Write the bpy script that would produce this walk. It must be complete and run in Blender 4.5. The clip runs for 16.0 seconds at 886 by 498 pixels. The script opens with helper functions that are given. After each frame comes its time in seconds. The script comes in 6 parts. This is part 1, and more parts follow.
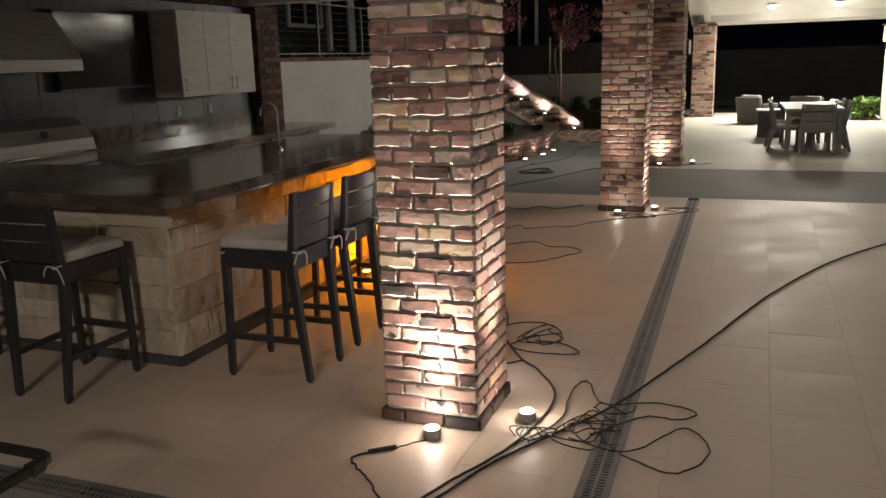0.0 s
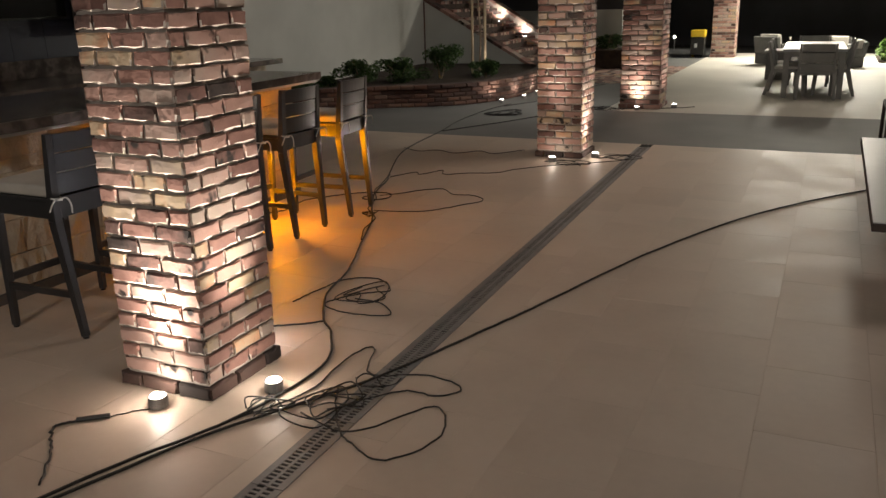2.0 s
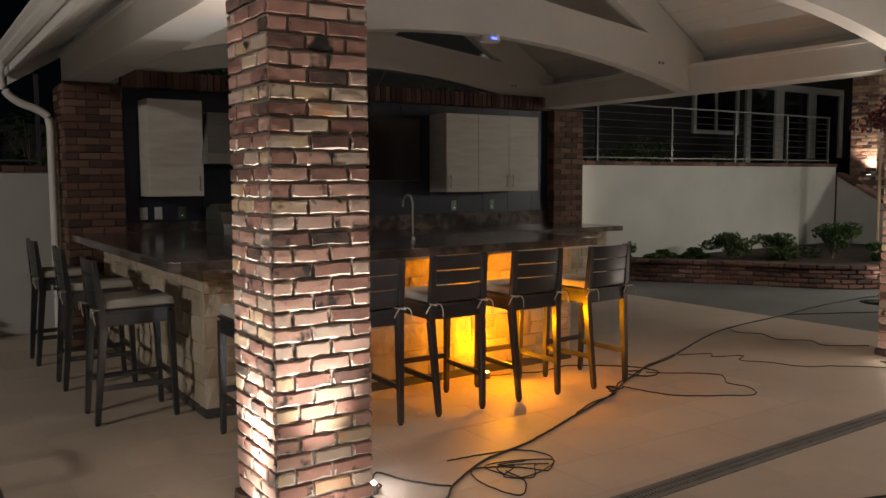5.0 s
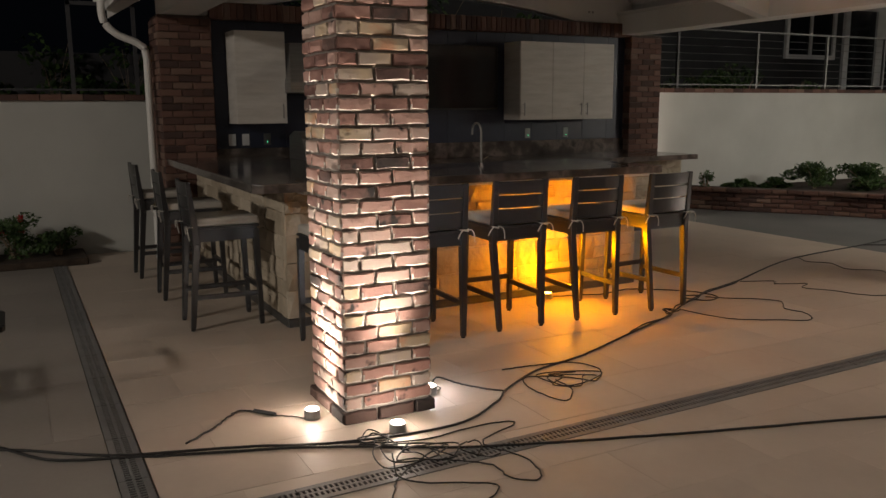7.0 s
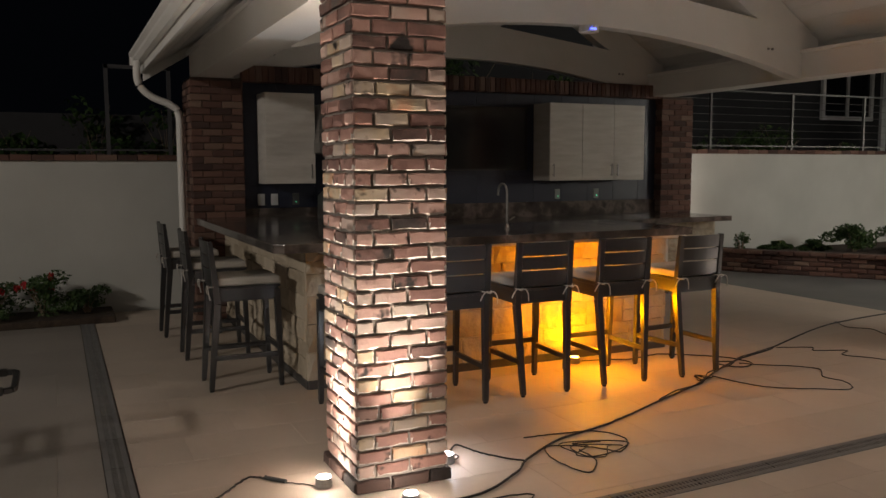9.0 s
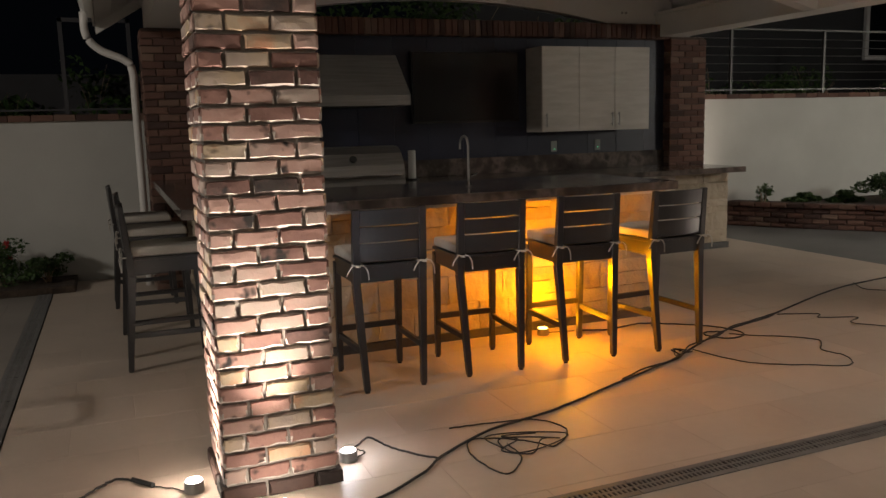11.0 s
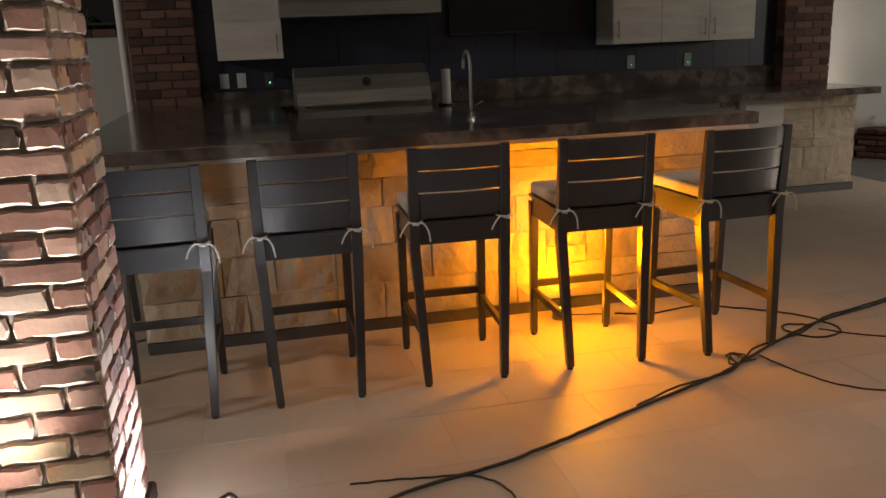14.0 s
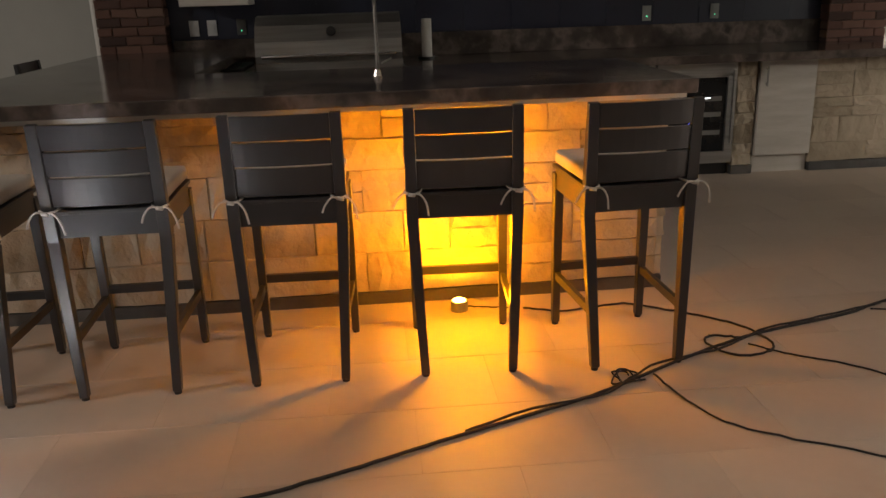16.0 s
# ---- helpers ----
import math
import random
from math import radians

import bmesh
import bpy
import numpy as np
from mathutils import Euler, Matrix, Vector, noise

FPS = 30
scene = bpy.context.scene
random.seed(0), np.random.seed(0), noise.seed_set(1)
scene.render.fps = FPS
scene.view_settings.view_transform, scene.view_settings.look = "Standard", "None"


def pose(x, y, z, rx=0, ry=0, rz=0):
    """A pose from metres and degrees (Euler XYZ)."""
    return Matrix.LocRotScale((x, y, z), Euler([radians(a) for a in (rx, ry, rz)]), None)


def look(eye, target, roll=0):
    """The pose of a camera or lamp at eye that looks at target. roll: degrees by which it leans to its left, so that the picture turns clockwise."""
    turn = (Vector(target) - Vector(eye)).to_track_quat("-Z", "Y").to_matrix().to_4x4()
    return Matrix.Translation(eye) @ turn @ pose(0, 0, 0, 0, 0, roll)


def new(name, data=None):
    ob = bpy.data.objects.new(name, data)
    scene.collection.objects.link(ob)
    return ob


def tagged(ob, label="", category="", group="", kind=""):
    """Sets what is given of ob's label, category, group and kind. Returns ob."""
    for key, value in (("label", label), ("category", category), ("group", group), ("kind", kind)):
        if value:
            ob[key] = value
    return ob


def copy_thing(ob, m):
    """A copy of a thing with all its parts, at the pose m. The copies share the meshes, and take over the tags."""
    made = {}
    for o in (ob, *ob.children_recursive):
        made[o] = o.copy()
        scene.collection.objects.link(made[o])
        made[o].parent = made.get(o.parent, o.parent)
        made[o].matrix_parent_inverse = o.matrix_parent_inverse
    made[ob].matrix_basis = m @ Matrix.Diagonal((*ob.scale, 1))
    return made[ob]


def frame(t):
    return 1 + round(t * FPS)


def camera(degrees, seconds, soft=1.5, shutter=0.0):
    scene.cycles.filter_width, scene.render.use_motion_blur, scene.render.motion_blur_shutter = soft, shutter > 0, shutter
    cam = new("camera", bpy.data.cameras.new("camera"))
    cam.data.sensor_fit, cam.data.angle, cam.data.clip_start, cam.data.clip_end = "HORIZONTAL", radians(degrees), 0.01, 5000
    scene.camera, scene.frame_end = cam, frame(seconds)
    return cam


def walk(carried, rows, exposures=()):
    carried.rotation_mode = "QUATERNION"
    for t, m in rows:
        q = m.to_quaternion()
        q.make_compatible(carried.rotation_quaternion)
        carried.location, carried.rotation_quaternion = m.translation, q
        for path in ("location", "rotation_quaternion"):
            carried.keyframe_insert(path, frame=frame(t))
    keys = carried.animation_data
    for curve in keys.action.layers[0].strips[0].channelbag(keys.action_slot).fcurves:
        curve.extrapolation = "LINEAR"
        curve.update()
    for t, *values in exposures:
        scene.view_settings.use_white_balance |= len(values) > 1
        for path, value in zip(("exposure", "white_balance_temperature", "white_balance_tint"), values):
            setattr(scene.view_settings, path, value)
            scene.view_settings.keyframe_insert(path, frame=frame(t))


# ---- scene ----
cam = camera(56.9, 16.0)
METRES, EYE, TILT, LEAN, TURN = 8.0, 1.5, 0.0, 0.0, 21.3
PATH = [
    (0, (0.117, 0.100, 1.697), (-0.590, 1.917, 1.247), -1.75),
    (0.5, (0.35, 0.335, 1.669), (-0.31, 2.146, 1.136), -0.3),
    (1, (0.612, 0.575, 1.638), (-0.064, 2.360, 1.041), -0.1),
    (1.5, (0.9, 0.855, 1.634), (0.214, 2.618, 0.985), -0.0),
    (2, (1.214, 1.026, 1.615), (0.396, 2.755, 1.029), -1.5),
    (2.5, (1.46, 1.23, 1.634), (0.585, 2.964, 1.157), -1.8),
    (3, (1.668, 1.463, 1.66), (0.748, 3.203, 1.304), -2.0),
    (3.5, (1.959, 1.63, 1.654), (0.917, 3.317, 1.394), -2.1),
    (4, (2.165, 1.82, 1.653), (0.942, 3.391, 1.465), -2.1),
    (4.5, (2.181, 1.995, 1.641), (0.717, 3.353, 1.514), -1.6),
    (5, (2.207, 2.133, 1.536), (0.551, 3.241, 1.367), -0.3),
    (5.2, (2.233, 2.156, 1.516), (0.557, 3.211, 1.239), 0.0),
    (7.3, (2.584, 2.043, 1.548), (0.828, 2.942, 1.218), -0.5),
    (7.5, (2.572, 2.011, 1.549), (0.805, 2.898, 1.249), -0.2),
    (8, (2.565, 1.968, 1.564), (0.775, 2.828, 1.324), 0.2),
    (8.5, (2.531, 2.02, 1.565), (0.731, 2.867, 1.358), 0.3),
    (9, (2.521, 2.208, 1.544), (0.721, 3.057, 1.347), -0.2),
    (9.5, (2.499, 2.424, 1.524), (0.707, 3.285, 1.307), -0.8),
    (9.7, (2.456, 2.501, 1.521), (0.665, 3.361, 1.292), -1.0),
    (11.8, (2.008, 3.443, 1.492), (0.141, 4.066, 1.14), -1.6),
    (12, (1.936, 3.51, 1.488), (0.062, 4.108, 1.125), -1.6),
    (12.5, (1.768, 3.744, 1.481), (-0.122, 4.268, 1.092), -1.9),
    (13, (1.549, 3.938, 1.47), (-0.352, 4.396, 1.051), -2.2),
    (13.5, (1.306, 4.101, 1.482), (-0.593, 4.53, 1.021), -2.5),
    (14, (1.151, 4.359, 1.471), (-0.741, 4.78, 0.98), -2.3),
    (14.5, (1.04, 4.663, 1.474), (-0.854, 5.043, 0.958), -2.2),
    (15, (0.86, 4.916, 1.474), (-1.036, 5.236, 0.926), -1.9),
    (15.5, (0.814, 5.221, 1.466), (-1.085, 5.446, 0.88), -1.9),
    (16, (0.801, 5.5, 1.447), (-1.1, 5.659, 0.845), -1.8),
]
walk(cam, [(t, look(eye, target, roll)) for t, eye, target, roll in PATH],
     exposures=((0.0, 0.28), (3.0, 0.22), (5.0, 0.42), (12.0, 0.50), (16.0, 0.62)))

# ---------------------------------------------------------------- world and lights
world = bpy.data.worlds.new("night")
scene.world = world
world.use_nodes = True
wn = world.node_tree.nodes["Background"]
wn.inputs[0].default_value = (0.020, 0.024, 0.034, 1)
wn.inputs[1].default_value = 0.03
WARM = (1.0, 0.85, 0.71)


def spot(name, place, target, watts, angle, colour, size=0.02, blend=0.7):
    d = bpy.data.lights.new(name, "SPOT")
    d.energy, d.spot_size, d.spot_blend, d.color, d.shadow_soft_size = watts, radians(angle), blend, colour, size
    ob = new(name, d)
    ob.matrix_world = look(place, target)
    return ob


def area(name, place, target, watts, sx, sy, colour):
    d = bpy.data.lights.new(name, "AREA")
    d.energy, d.shape, d.size, d.size_y, d.color = watts, "RECTANGLE", sx, sy, colour
    ob = new(name, d)
    ob.matrix_world = look(place, target)
    return ob


# The first two are added fills for the patio; no such lamps are known.
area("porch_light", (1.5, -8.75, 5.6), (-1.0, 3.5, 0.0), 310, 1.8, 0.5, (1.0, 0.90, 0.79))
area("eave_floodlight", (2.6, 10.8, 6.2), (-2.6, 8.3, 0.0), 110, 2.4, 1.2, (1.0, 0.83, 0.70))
area("lantern_light", (-1.72, 13.3, 1.86), (-6.9, 13.0, 0.9), 30, 0.06, 0.36, (1.0, 0.94, 0.84))
for lx in (0.27, 1.80):
    area("ceiling_spot", (lx, 22.85, 2.67), (lx, 22.0, 0), 165, 0.4, 0.4, (1.0, 0.93, 0.78))
    area("ceiling_spot", (lx, 13.9, 2.86), (lx, 14.9, 0.5), 270, 0.4, 0.4, (1.0, 0.93, 0.78))

# ---------------------------------------------------------------- materials


def nodes_of(name):
    m = bpy.data.materials.new(name)
    m.use_nodes = True
    return m, m.node_tree, m.node_tree.nodes["Principled BSDF"]


def surf(name, stops, rough=0.6, metal=0.0, scale=6.0, fine=60.0, bump=0.2, dist=0.004, per_object=0.0, per_island=0.0,
         stain=None, stain_scale=3.0, stain_at=0.58, stain_detail=8, spec=0.5, coat=0.0, stretch=(1, 1, 1), rough_var=0.12):
    """A surface of mixed colours: large noise and a random per piece choose along the stops, fine noise gives grain and relief."""
    m, tree, b = nodes_of(name)
    n, l = tree.nodes, tree.links
    co = n.new("ShaderNodeTexCoord")
    mp = n.new("ShaderNodeMapping")
    mp.inputs["Scale"].default_value = stretch
    l.new(co.outputs["Object"], mp.inputs[0])
    src = mp.outputs[0]
    if per_object:
        info = n.new("ShaderNodeObjectInfo")
        add = n.new("ShaderNodeVectorMath")
        mul = n.new("ShaderNodeMath")
        mul.operation, mul.inputs[1].default_value = "MULTIPLY", 37.0
        l.new(info.outputs["Random"], mul.inputs[0])
        l.new(src, add.inputs[0])
        l.new(mul.outputs[0], add.inputs[1])
        src = add.outputs[0]
    big = n.new("ShaderNodeTexNoise")
    big.inputs["Scale"].default_value, big.inputs["Detail"].default_value = scale, 5
    small = n.new("ShaderNodeTexNoise")
    small.inputs["Scale"].default_value, small.inputs["Detail"].default_value = fine, 6
    l.new(src, big.inputs[0])
    l.new(src, small.inputs[0])
    value = big.outputs[0]
    mixv = n.new("ShaderNodeMath")
    mixv.operation = "MULTIPLY_ADD"
    mixv.inputs[1].default_value = 0.25
    l.new(small.outputs[0], mixv.inputs[0])
    off = n.new("ShaderNodeMath")
    off.operation, off.inputs[1].default_value = "SUBTRACT", 0.125
    l.new(value, off.inputs[0])
    l.new(off.outputs[0], mixv.inputs[2])
    value = mixv.outputs[0]
    for share, kind, out in ((per_object, "ShaderNodeObjectInfo", "Random"), (per_island, "ShaderNodeNewGeometry", "Random Per Island")):
        if share:
            rnd = n.new(kind)
            mx = n.new("ShaderNodeMix")
            mx.inputs[0].default_value = share
            l.new(value, mx.inputs[2])
            l.new(rnd.outputs[out], mx.inputs[3])
            value = mx.outputs[0]
    ramp = n.new("ShaderNodeValToRGB")
    els = ramp.color_ramp.elements
    while len(els) < len(stops):
        els.new(0.5)
    for e, (p, c) in zip(els, stops):
        e.position, e.color = p, (*c, 1)
    l.new(value, ramp.inputs[0])
    colour = ramp.outputs[0]
    if stain:
        sn = n.new("ShaderNodeTexNoise")
        sn.inputs["Scale"].default_value, sn.inputs["Detail"].default_value = stain_scale, stain_detail
        sn.inputs["Roughness"].default_value = 0.65
        l.new(src, sn.inputs[0])
        sr = n.new("ShaderNodeValToRGB")
        sr.color_ramp.elements[0].position, sr.color_ramp.elements[1].position = stain_at, stain_at + 0.07
        l.new(sn.outputs[0], sr.inputs[0])
        sm = n.new("ShaderNodeMix")
        sm.data_type = "RGBA"
        l.new(sr.outputs[0], sm.inputs[0])
        l.new(colour, sm.inputs[6])
        sm.inputs[7].default_value = (*stain, 1)
        colour = sm.outputs[2]
    l.new(colour, b.inputs["Base Color"])
    rr = n.new("ShaderNodeMapRange")
    rr.inputs[3].default_value, rr.inputs[4].default_value = max(0.02, rough - rough_var), min(1, rough + rough_var)
    l.new(big.outputs[0], rr.inputs[0])
    l.new(rr.outputs[0], b.inputs["Roughness"])
    b.inputs["Metallic"].default_value = metal
    b.inputs["Specular IOR Level"].default_value = spec
    b.inputs["Coat Weight"].default_value = coat
    if bump:
        bp = n.new("ShaderNodeBump")
        bp.inputs["Strength"].default_value, bp.inputs["Distance"].default_value = bump, dist
        l.new(small.outputs[0], bp.inputs["Height"])
        l.new(bp.outputs[0], b.inputs["Normal"])
    return m


def glow(name, colour, strength):
    m, tree, b = nodes_of(name)
    b.inputs["Base Color"].default_value = (*colour, 1)
    b.inputs["Emission Color"].default_value = (*colour, 1)
    b.inputs["Emission Strength"].default_value = strength
    return m


def glass(name, tint=(0.75, 0.8, 0.82), rough=0.02):
    m, tree, b = nodes_of(name)
    b.inputs["Base Color"].default_value = (*tint, 1)
    b.inputs["Roughness"].default_value = rough
    b.inputs["Transmission Weight"].default_value = 1.0
    b.inputs["IOR"].default_value = 1.45
    return m


BRICK_STOPS = [(0.13, (0.040, 0.030, 0.027)), (0.27, (0.185, 0.098, 0.082)), (0.42, (0.32, 0.180, 0.148)),
               (0.57, (0.42, 0.275, 0.235)), (0.70, (0.37, 0.305, 0.265)), (0.81, (0.45, 0.355, 0.245)), (0.90, (0.52, 0.245, 0.14))]
# Bottom course, darker than the bricks above it.
M_BRICK_BASE = surf("soot_dark_brick", [(0.2, (0.018, 0.013, 0.012)), (0.55, (0.045, 0.028, 0.024)), (0.85, (0.085, 0.048, 0.038))], 0.9, scale=7, fine=70, bump=0.5, dist=0.003, per_object=0.5)
M_BRICK = surf("reclaimed_brick", BRICK_STOPS, 0.9, scale=7, fine=70, bump=0.45, dist=0.003, per_object=0.72,
               stain=(0.022, 0.018, 0.017), stain_scale=6, stain_at=0.60, stain_detail=3)
M_BRICK_JOINED = surf("reclaimed_brick_joined", BRICK_STOPS, 0.9, scale=7, fine=70, bump=0.4, dist=0.003, per_island=0.72,
                      stain=(0.022, 0.018, 0.017), stain_scale=6, stain_at=0.63, stain_detail=2.5)
# Smeared mortar, kept pale so its colour also carries uplight on lower rims.
M_LIT_RIM = surf("lime_mortar_smear", [(0.3, (0.44, 0.38, 0.34)), (0.7, (0.62, 0.57, 0.52))], 0.95, scale=20, fine=90, bump=0.5)
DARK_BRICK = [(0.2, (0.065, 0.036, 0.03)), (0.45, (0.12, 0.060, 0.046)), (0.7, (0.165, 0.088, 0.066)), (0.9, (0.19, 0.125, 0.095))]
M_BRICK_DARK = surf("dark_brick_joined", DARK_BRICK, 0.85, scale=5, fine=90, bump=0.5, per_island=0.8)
M_MORTAR = surf("mortar", [(0.3, (0.22, 0.20, 0.18)), (0.7, (0.34, 0.32, 0.29))], 0.95, scale=12, fine=120, bump=0.6)
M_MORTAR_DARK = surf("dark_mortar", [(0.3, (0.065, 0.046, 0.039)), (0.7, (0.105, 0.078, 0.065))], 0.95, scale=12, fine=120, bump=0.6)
M_MORTAR_BRICK = surf("brown_mortar", [(0.3, (0.17, 0.15, 0.135)), (0.7, (0.32, 0.29, 0.262))], 0.95, scale=12, fine=120, bump=0.6)
M_STONE_BED = surf("pale_stone_bedding", [(0.3, (0.26, 0.21, 0.16)), (0.7, (0.36, 0.30, 0.23))], 0.95, scale=12, fine=120, bump=0.6)
M_STONE = surf("split_limestone", [(0.2, (0.34, 0.28, 0.205)), (0.5, (0.47, 0.40, 0.305)), (0.8, (0.56, 0.485, 0.385))], 0.85,
               scale=7, fine=16, bump=1.0, dist=0.022, per_object=0.45)
M_TILE = surf("porcelain_floor_tile", [(0.25, (0.525, 0.44, 0.365)), (0.6, (0.605, 0.515, 0.43)), (0.85, (0.645, 0.555, 0.47))], 0.5,
              scale=2.6, fine=22, bump=0.12, dist=0.003, per_object=0.18, rough_var=0.22)
M_TILE_DARK = surf("terrace_paver", [(0.25, (0.27, 0.25, 0.22)), (0.6, (0.33, 0.30, 0.27)), (0.85, (0.38, 0.35, 0.31))], 0.6,
                   scale=1.6, fine=40, bump=0.1, per_object=0.2)
M_BAND = surf("grey_paving_band", [(0.3, (0.15, 0.15, 0.15)), (0.7, (0.20, 0.20, 0.195))], 0.7, scale=1.5, fine=70, bump=0.15)
M_SLAB = surf("pale_concrete", [(0.3, (0.52, 0.50, 0.45)), (0.7, (0.62, 0.60, 0.54))], 0.6, scale=0.9, fine=30, bump=0.08)
M_GROUT = surf("grout", [(0.3, (0.54, 0.45, 0.37)), (0.7, (0.60, 0.505, 0.415))], 0.9, bump=0.2)
M_PLASTER = surf("white_plaster", [(0.3, (0.47, 0.475, 0.45)), (0.7, (0.56, 0.565, 0.535))], 0.85, scale=1.2, fine=80, bump=0.25, dist=0.003)
M_WHITE = surf("white_painted_wood", [(0.3, (0.70, 0.69, 0.66)), (0.7, (0.78, 0.77, 0.75))], 0.5, scale=1.5, fine=60, bump=0.05)
M_NAVY = surf("navy_glazed_tile", [(0.3, (0.013, 0.016, 0.032)), (0.7, (0.022, 0.027, 0.050))], 0.42, scale=3, fine=30, bump=0.08, per_object=0.3)
M_CAB = surf("whitewashed_cabinet", [(0.3, (0.50, 0.47, 0.43)), (0.6, (0.60, 0.57, 0.53)), (0.85, (0.64, 0.62, 0.58))], 0.5,
             scale=2.5, fine=18, bump=0.08, stretch=(1, 1, 7))
M_MARBLE = surf("dark_veined_marble", [(0.25, (0.030, 0.026, 0.025)), (0.46, (0.075, 0.062, 0.056)), (0.56, (0.16, 0.13, 0.115)), (0.66, (0.05, 0.043, 0.04)), (0.85, (0.12, 0.10, 0.09))],
                0.16, scale=3.2, fine=14, bump=0.0, rough_var=0.06, coat=0.2)
M_STEEL = surf("brushed_steel", [(0.3, (0.30, 0.295, 0.285)), (0.7, (0.40, 0.395, 0.385))], 0.5, 1.0, scale=2, fine=60, bump=0.03, stretch=(1, 1, 25))
M_CHROME = surf("chrome", [(0.3, (0.65, 0.65, 0.65)), (0.7, (0.72, 0.72, 0.72))], 0.12, 1.0, bump=0, rough_var=0.04)
M_STOOL = surf("charcoal_powder_coat", [(0.3, (0.020, 0.020, 0.022)), (0.7, (0.030, 0.030, 0.033))], 0.32, scale=4, fine=200, bump=0.08, dist=0.001, rough_var=0.06, spec=0.7)
M_CUSHION = surf("beige_canvas", [(0.3, (0.42, 0.39, 0.35)), (0.7, (0.52, 0.49, 0.44))], 0.9, scale=5, fine=220, bump=0.35, dist=0.002)
M_TIE = surf("cotton_cord", [(0.3, (0.50, 0.47, 0.43)), (0.7, (0.60, 0.57, 0.53))], 0.9, bump=0.2)
M_BLACK = surf("black_plastic", [(0.3, (0.012, 0.012, 0.012)), (0.7, (0.022, 0.022, 0.022))], 0.45, bump=0.05)
M_RUBBER = surf("black_rubber", [(0.3, (0.014, 0.013, 0.013)), (0.7, (0.028, 0.026, 0.025))], 0.6, scale=20, bump=0.1)
M_GREYCASE = surf("grey_metal_case", [(0.3, (0.09, 0.09, 0.09)), (0.7, (0.14, 0.14, 0.14))], 0.45, 0.6, bump=0.05)
M_PUCK = surf("grey_cast_housing", [(0.3, (0.20, 0.20, 0.20)), (0.7, (0.28, 0.28, 0.28))], 0.5, 0.2, bump=0.05)
M_DRAIN = surf("grey_drain_grate", [(0.3, (0.19, 0.19, 0.19)), (0.7, (0.26, 0.26, 0.26))], 0.5, 0.3, scale=8, bump=0.2)
M_SLOT_SHADE = surf("dark_void", [(0.3, (0.006, 0.006, 0.006)), (0.7, (0.01, 0.01, 0.01))], 0.9, bump=0)
M_SCREEN = surf("tv_screen", [(0.3, (0.008, 0.008, 0.009)), (0.7, (0.010, 0.010, 0.011))], 0.12, bump=0, rough_var=0.03)
M_SHINGLE = surf("dark_roof_shingle", [(0.3, (0.010, 0.010, 0.012)), (0.7, (0.022, 0.022, 0.025))], 0.85, scale=4, fine=60, bump=0.5)
M_FRAME = surf("white_window_frame", [(0.3, (0.55, 0.56, 0.57)), (0.7, (0.63, 0.64, 0.65))], 0.5, bump=0.02)
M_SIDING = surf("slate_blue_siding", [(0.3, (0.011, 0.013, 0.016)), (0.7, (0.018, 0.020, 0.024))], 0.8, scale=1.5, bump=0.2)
M_PANE = surf("dark_window_glass", [(0.3, (0.010, 0.012, 0.014)), (0.7, (0.014, 0.016, 0.019))], 0.08, bump=0, rough_var=0.03)
M_SOIL = surf("garden_soil", [(0.3, (0.035, 0.024, 0.017)), (0.7, (0.075, 0.052, 0.036))], 0.95, scale=9, fine=40, bump=0.9, dist=0.02)
M_GROUND = surf("dark_ground", [(0.3, (0.05, 0.047, 0.042)), (0.7, (0.08, 0.075, 0.068))], 0.95, scale=0.6, bump=0.3)
M_LEAF = surf("green_leaf", [(0.2, (0.025, 0.055, 0.015)), (0.55, (0.05, 0.10, 0.028)), (0.85, (0.09, 0.15, 0.045))], 0.55, per_island=0.7, bump=0)
M_GRASS = surf("bright_grass_leaf", [(0.2, (0.07, 0.14, 0.025)), (0.55, (0.12, 0.22, 0.04)), (0.85, (0.18, 0.30, 0.06))], 0.5, per_island=0.7, bump=0)
M_MAPLE = surf("maroon_leaf", [(0.2, (0.055, 0.008, 0.014)), (0.55, (0.12, 0.014, 0.026)), (0.85, (0.20, 0.028, 0.04))], 0.5, per_island=0.7, bump=0)
M_FLOWER = surf("red_petal", [(0.2, (0.30, 0.01, 0.015)), (0.8, (0.55, 0.03, 0.03))], 0.6, per_island=0.6, bump=0)
M_BARK = surf("tree_bark", [(0.3, (0.22, 0.16, 0.11)), (0.7, (0.36, 0.28, 0.21))], 0.9, scale=10, fine=60, bump=0.6, stretch=(1, 1, 0.3))
M_STAKE = surf("lodge_pole_timber", [(0.3, (0.34, 0.26, 0.17)), (0.7, (0.45, 0.36, 0.25))], 0.85, scale=4, bump=0.3, stretch=(3, 3, 0.4))
M_WICKER = surf("grey_wicker", [(0.3, (0.10, 0.10, 0.10)), (0.7, (0.19, 0.19, 0.185))], 0.8, scale=40, fine=160, bump=0.8, dist=0.006)
M_GREYWOOD = surf("grey_aluminium_furniture", [(0.3, (0.22, 0.22, 0.21)), (0.7, (0.28, 0.28, 0.27))], 0.55, bump=0.05)
M_PALECUSH = surf("pale_cushion", [(0.3, (0.58, 0.56, 0.52)), (0.7, (0.68, 0.66, 0.62))], 0.9, scale=5, fine=200, bump=0.3)
M_YELLOW = surf("yellow_plastic", [(0.3, (0.62, 0.42, 0.02)), (0.7, (0.75, 0.52, 0.03))], 0.45, bump=0.03)
M_PAPER = surf("paper_roll", [(0.3, (0.74, 0.73, 0.70)), (0.7, (0.80, 0.79, 0.77))], 0.95, bump=0.3)
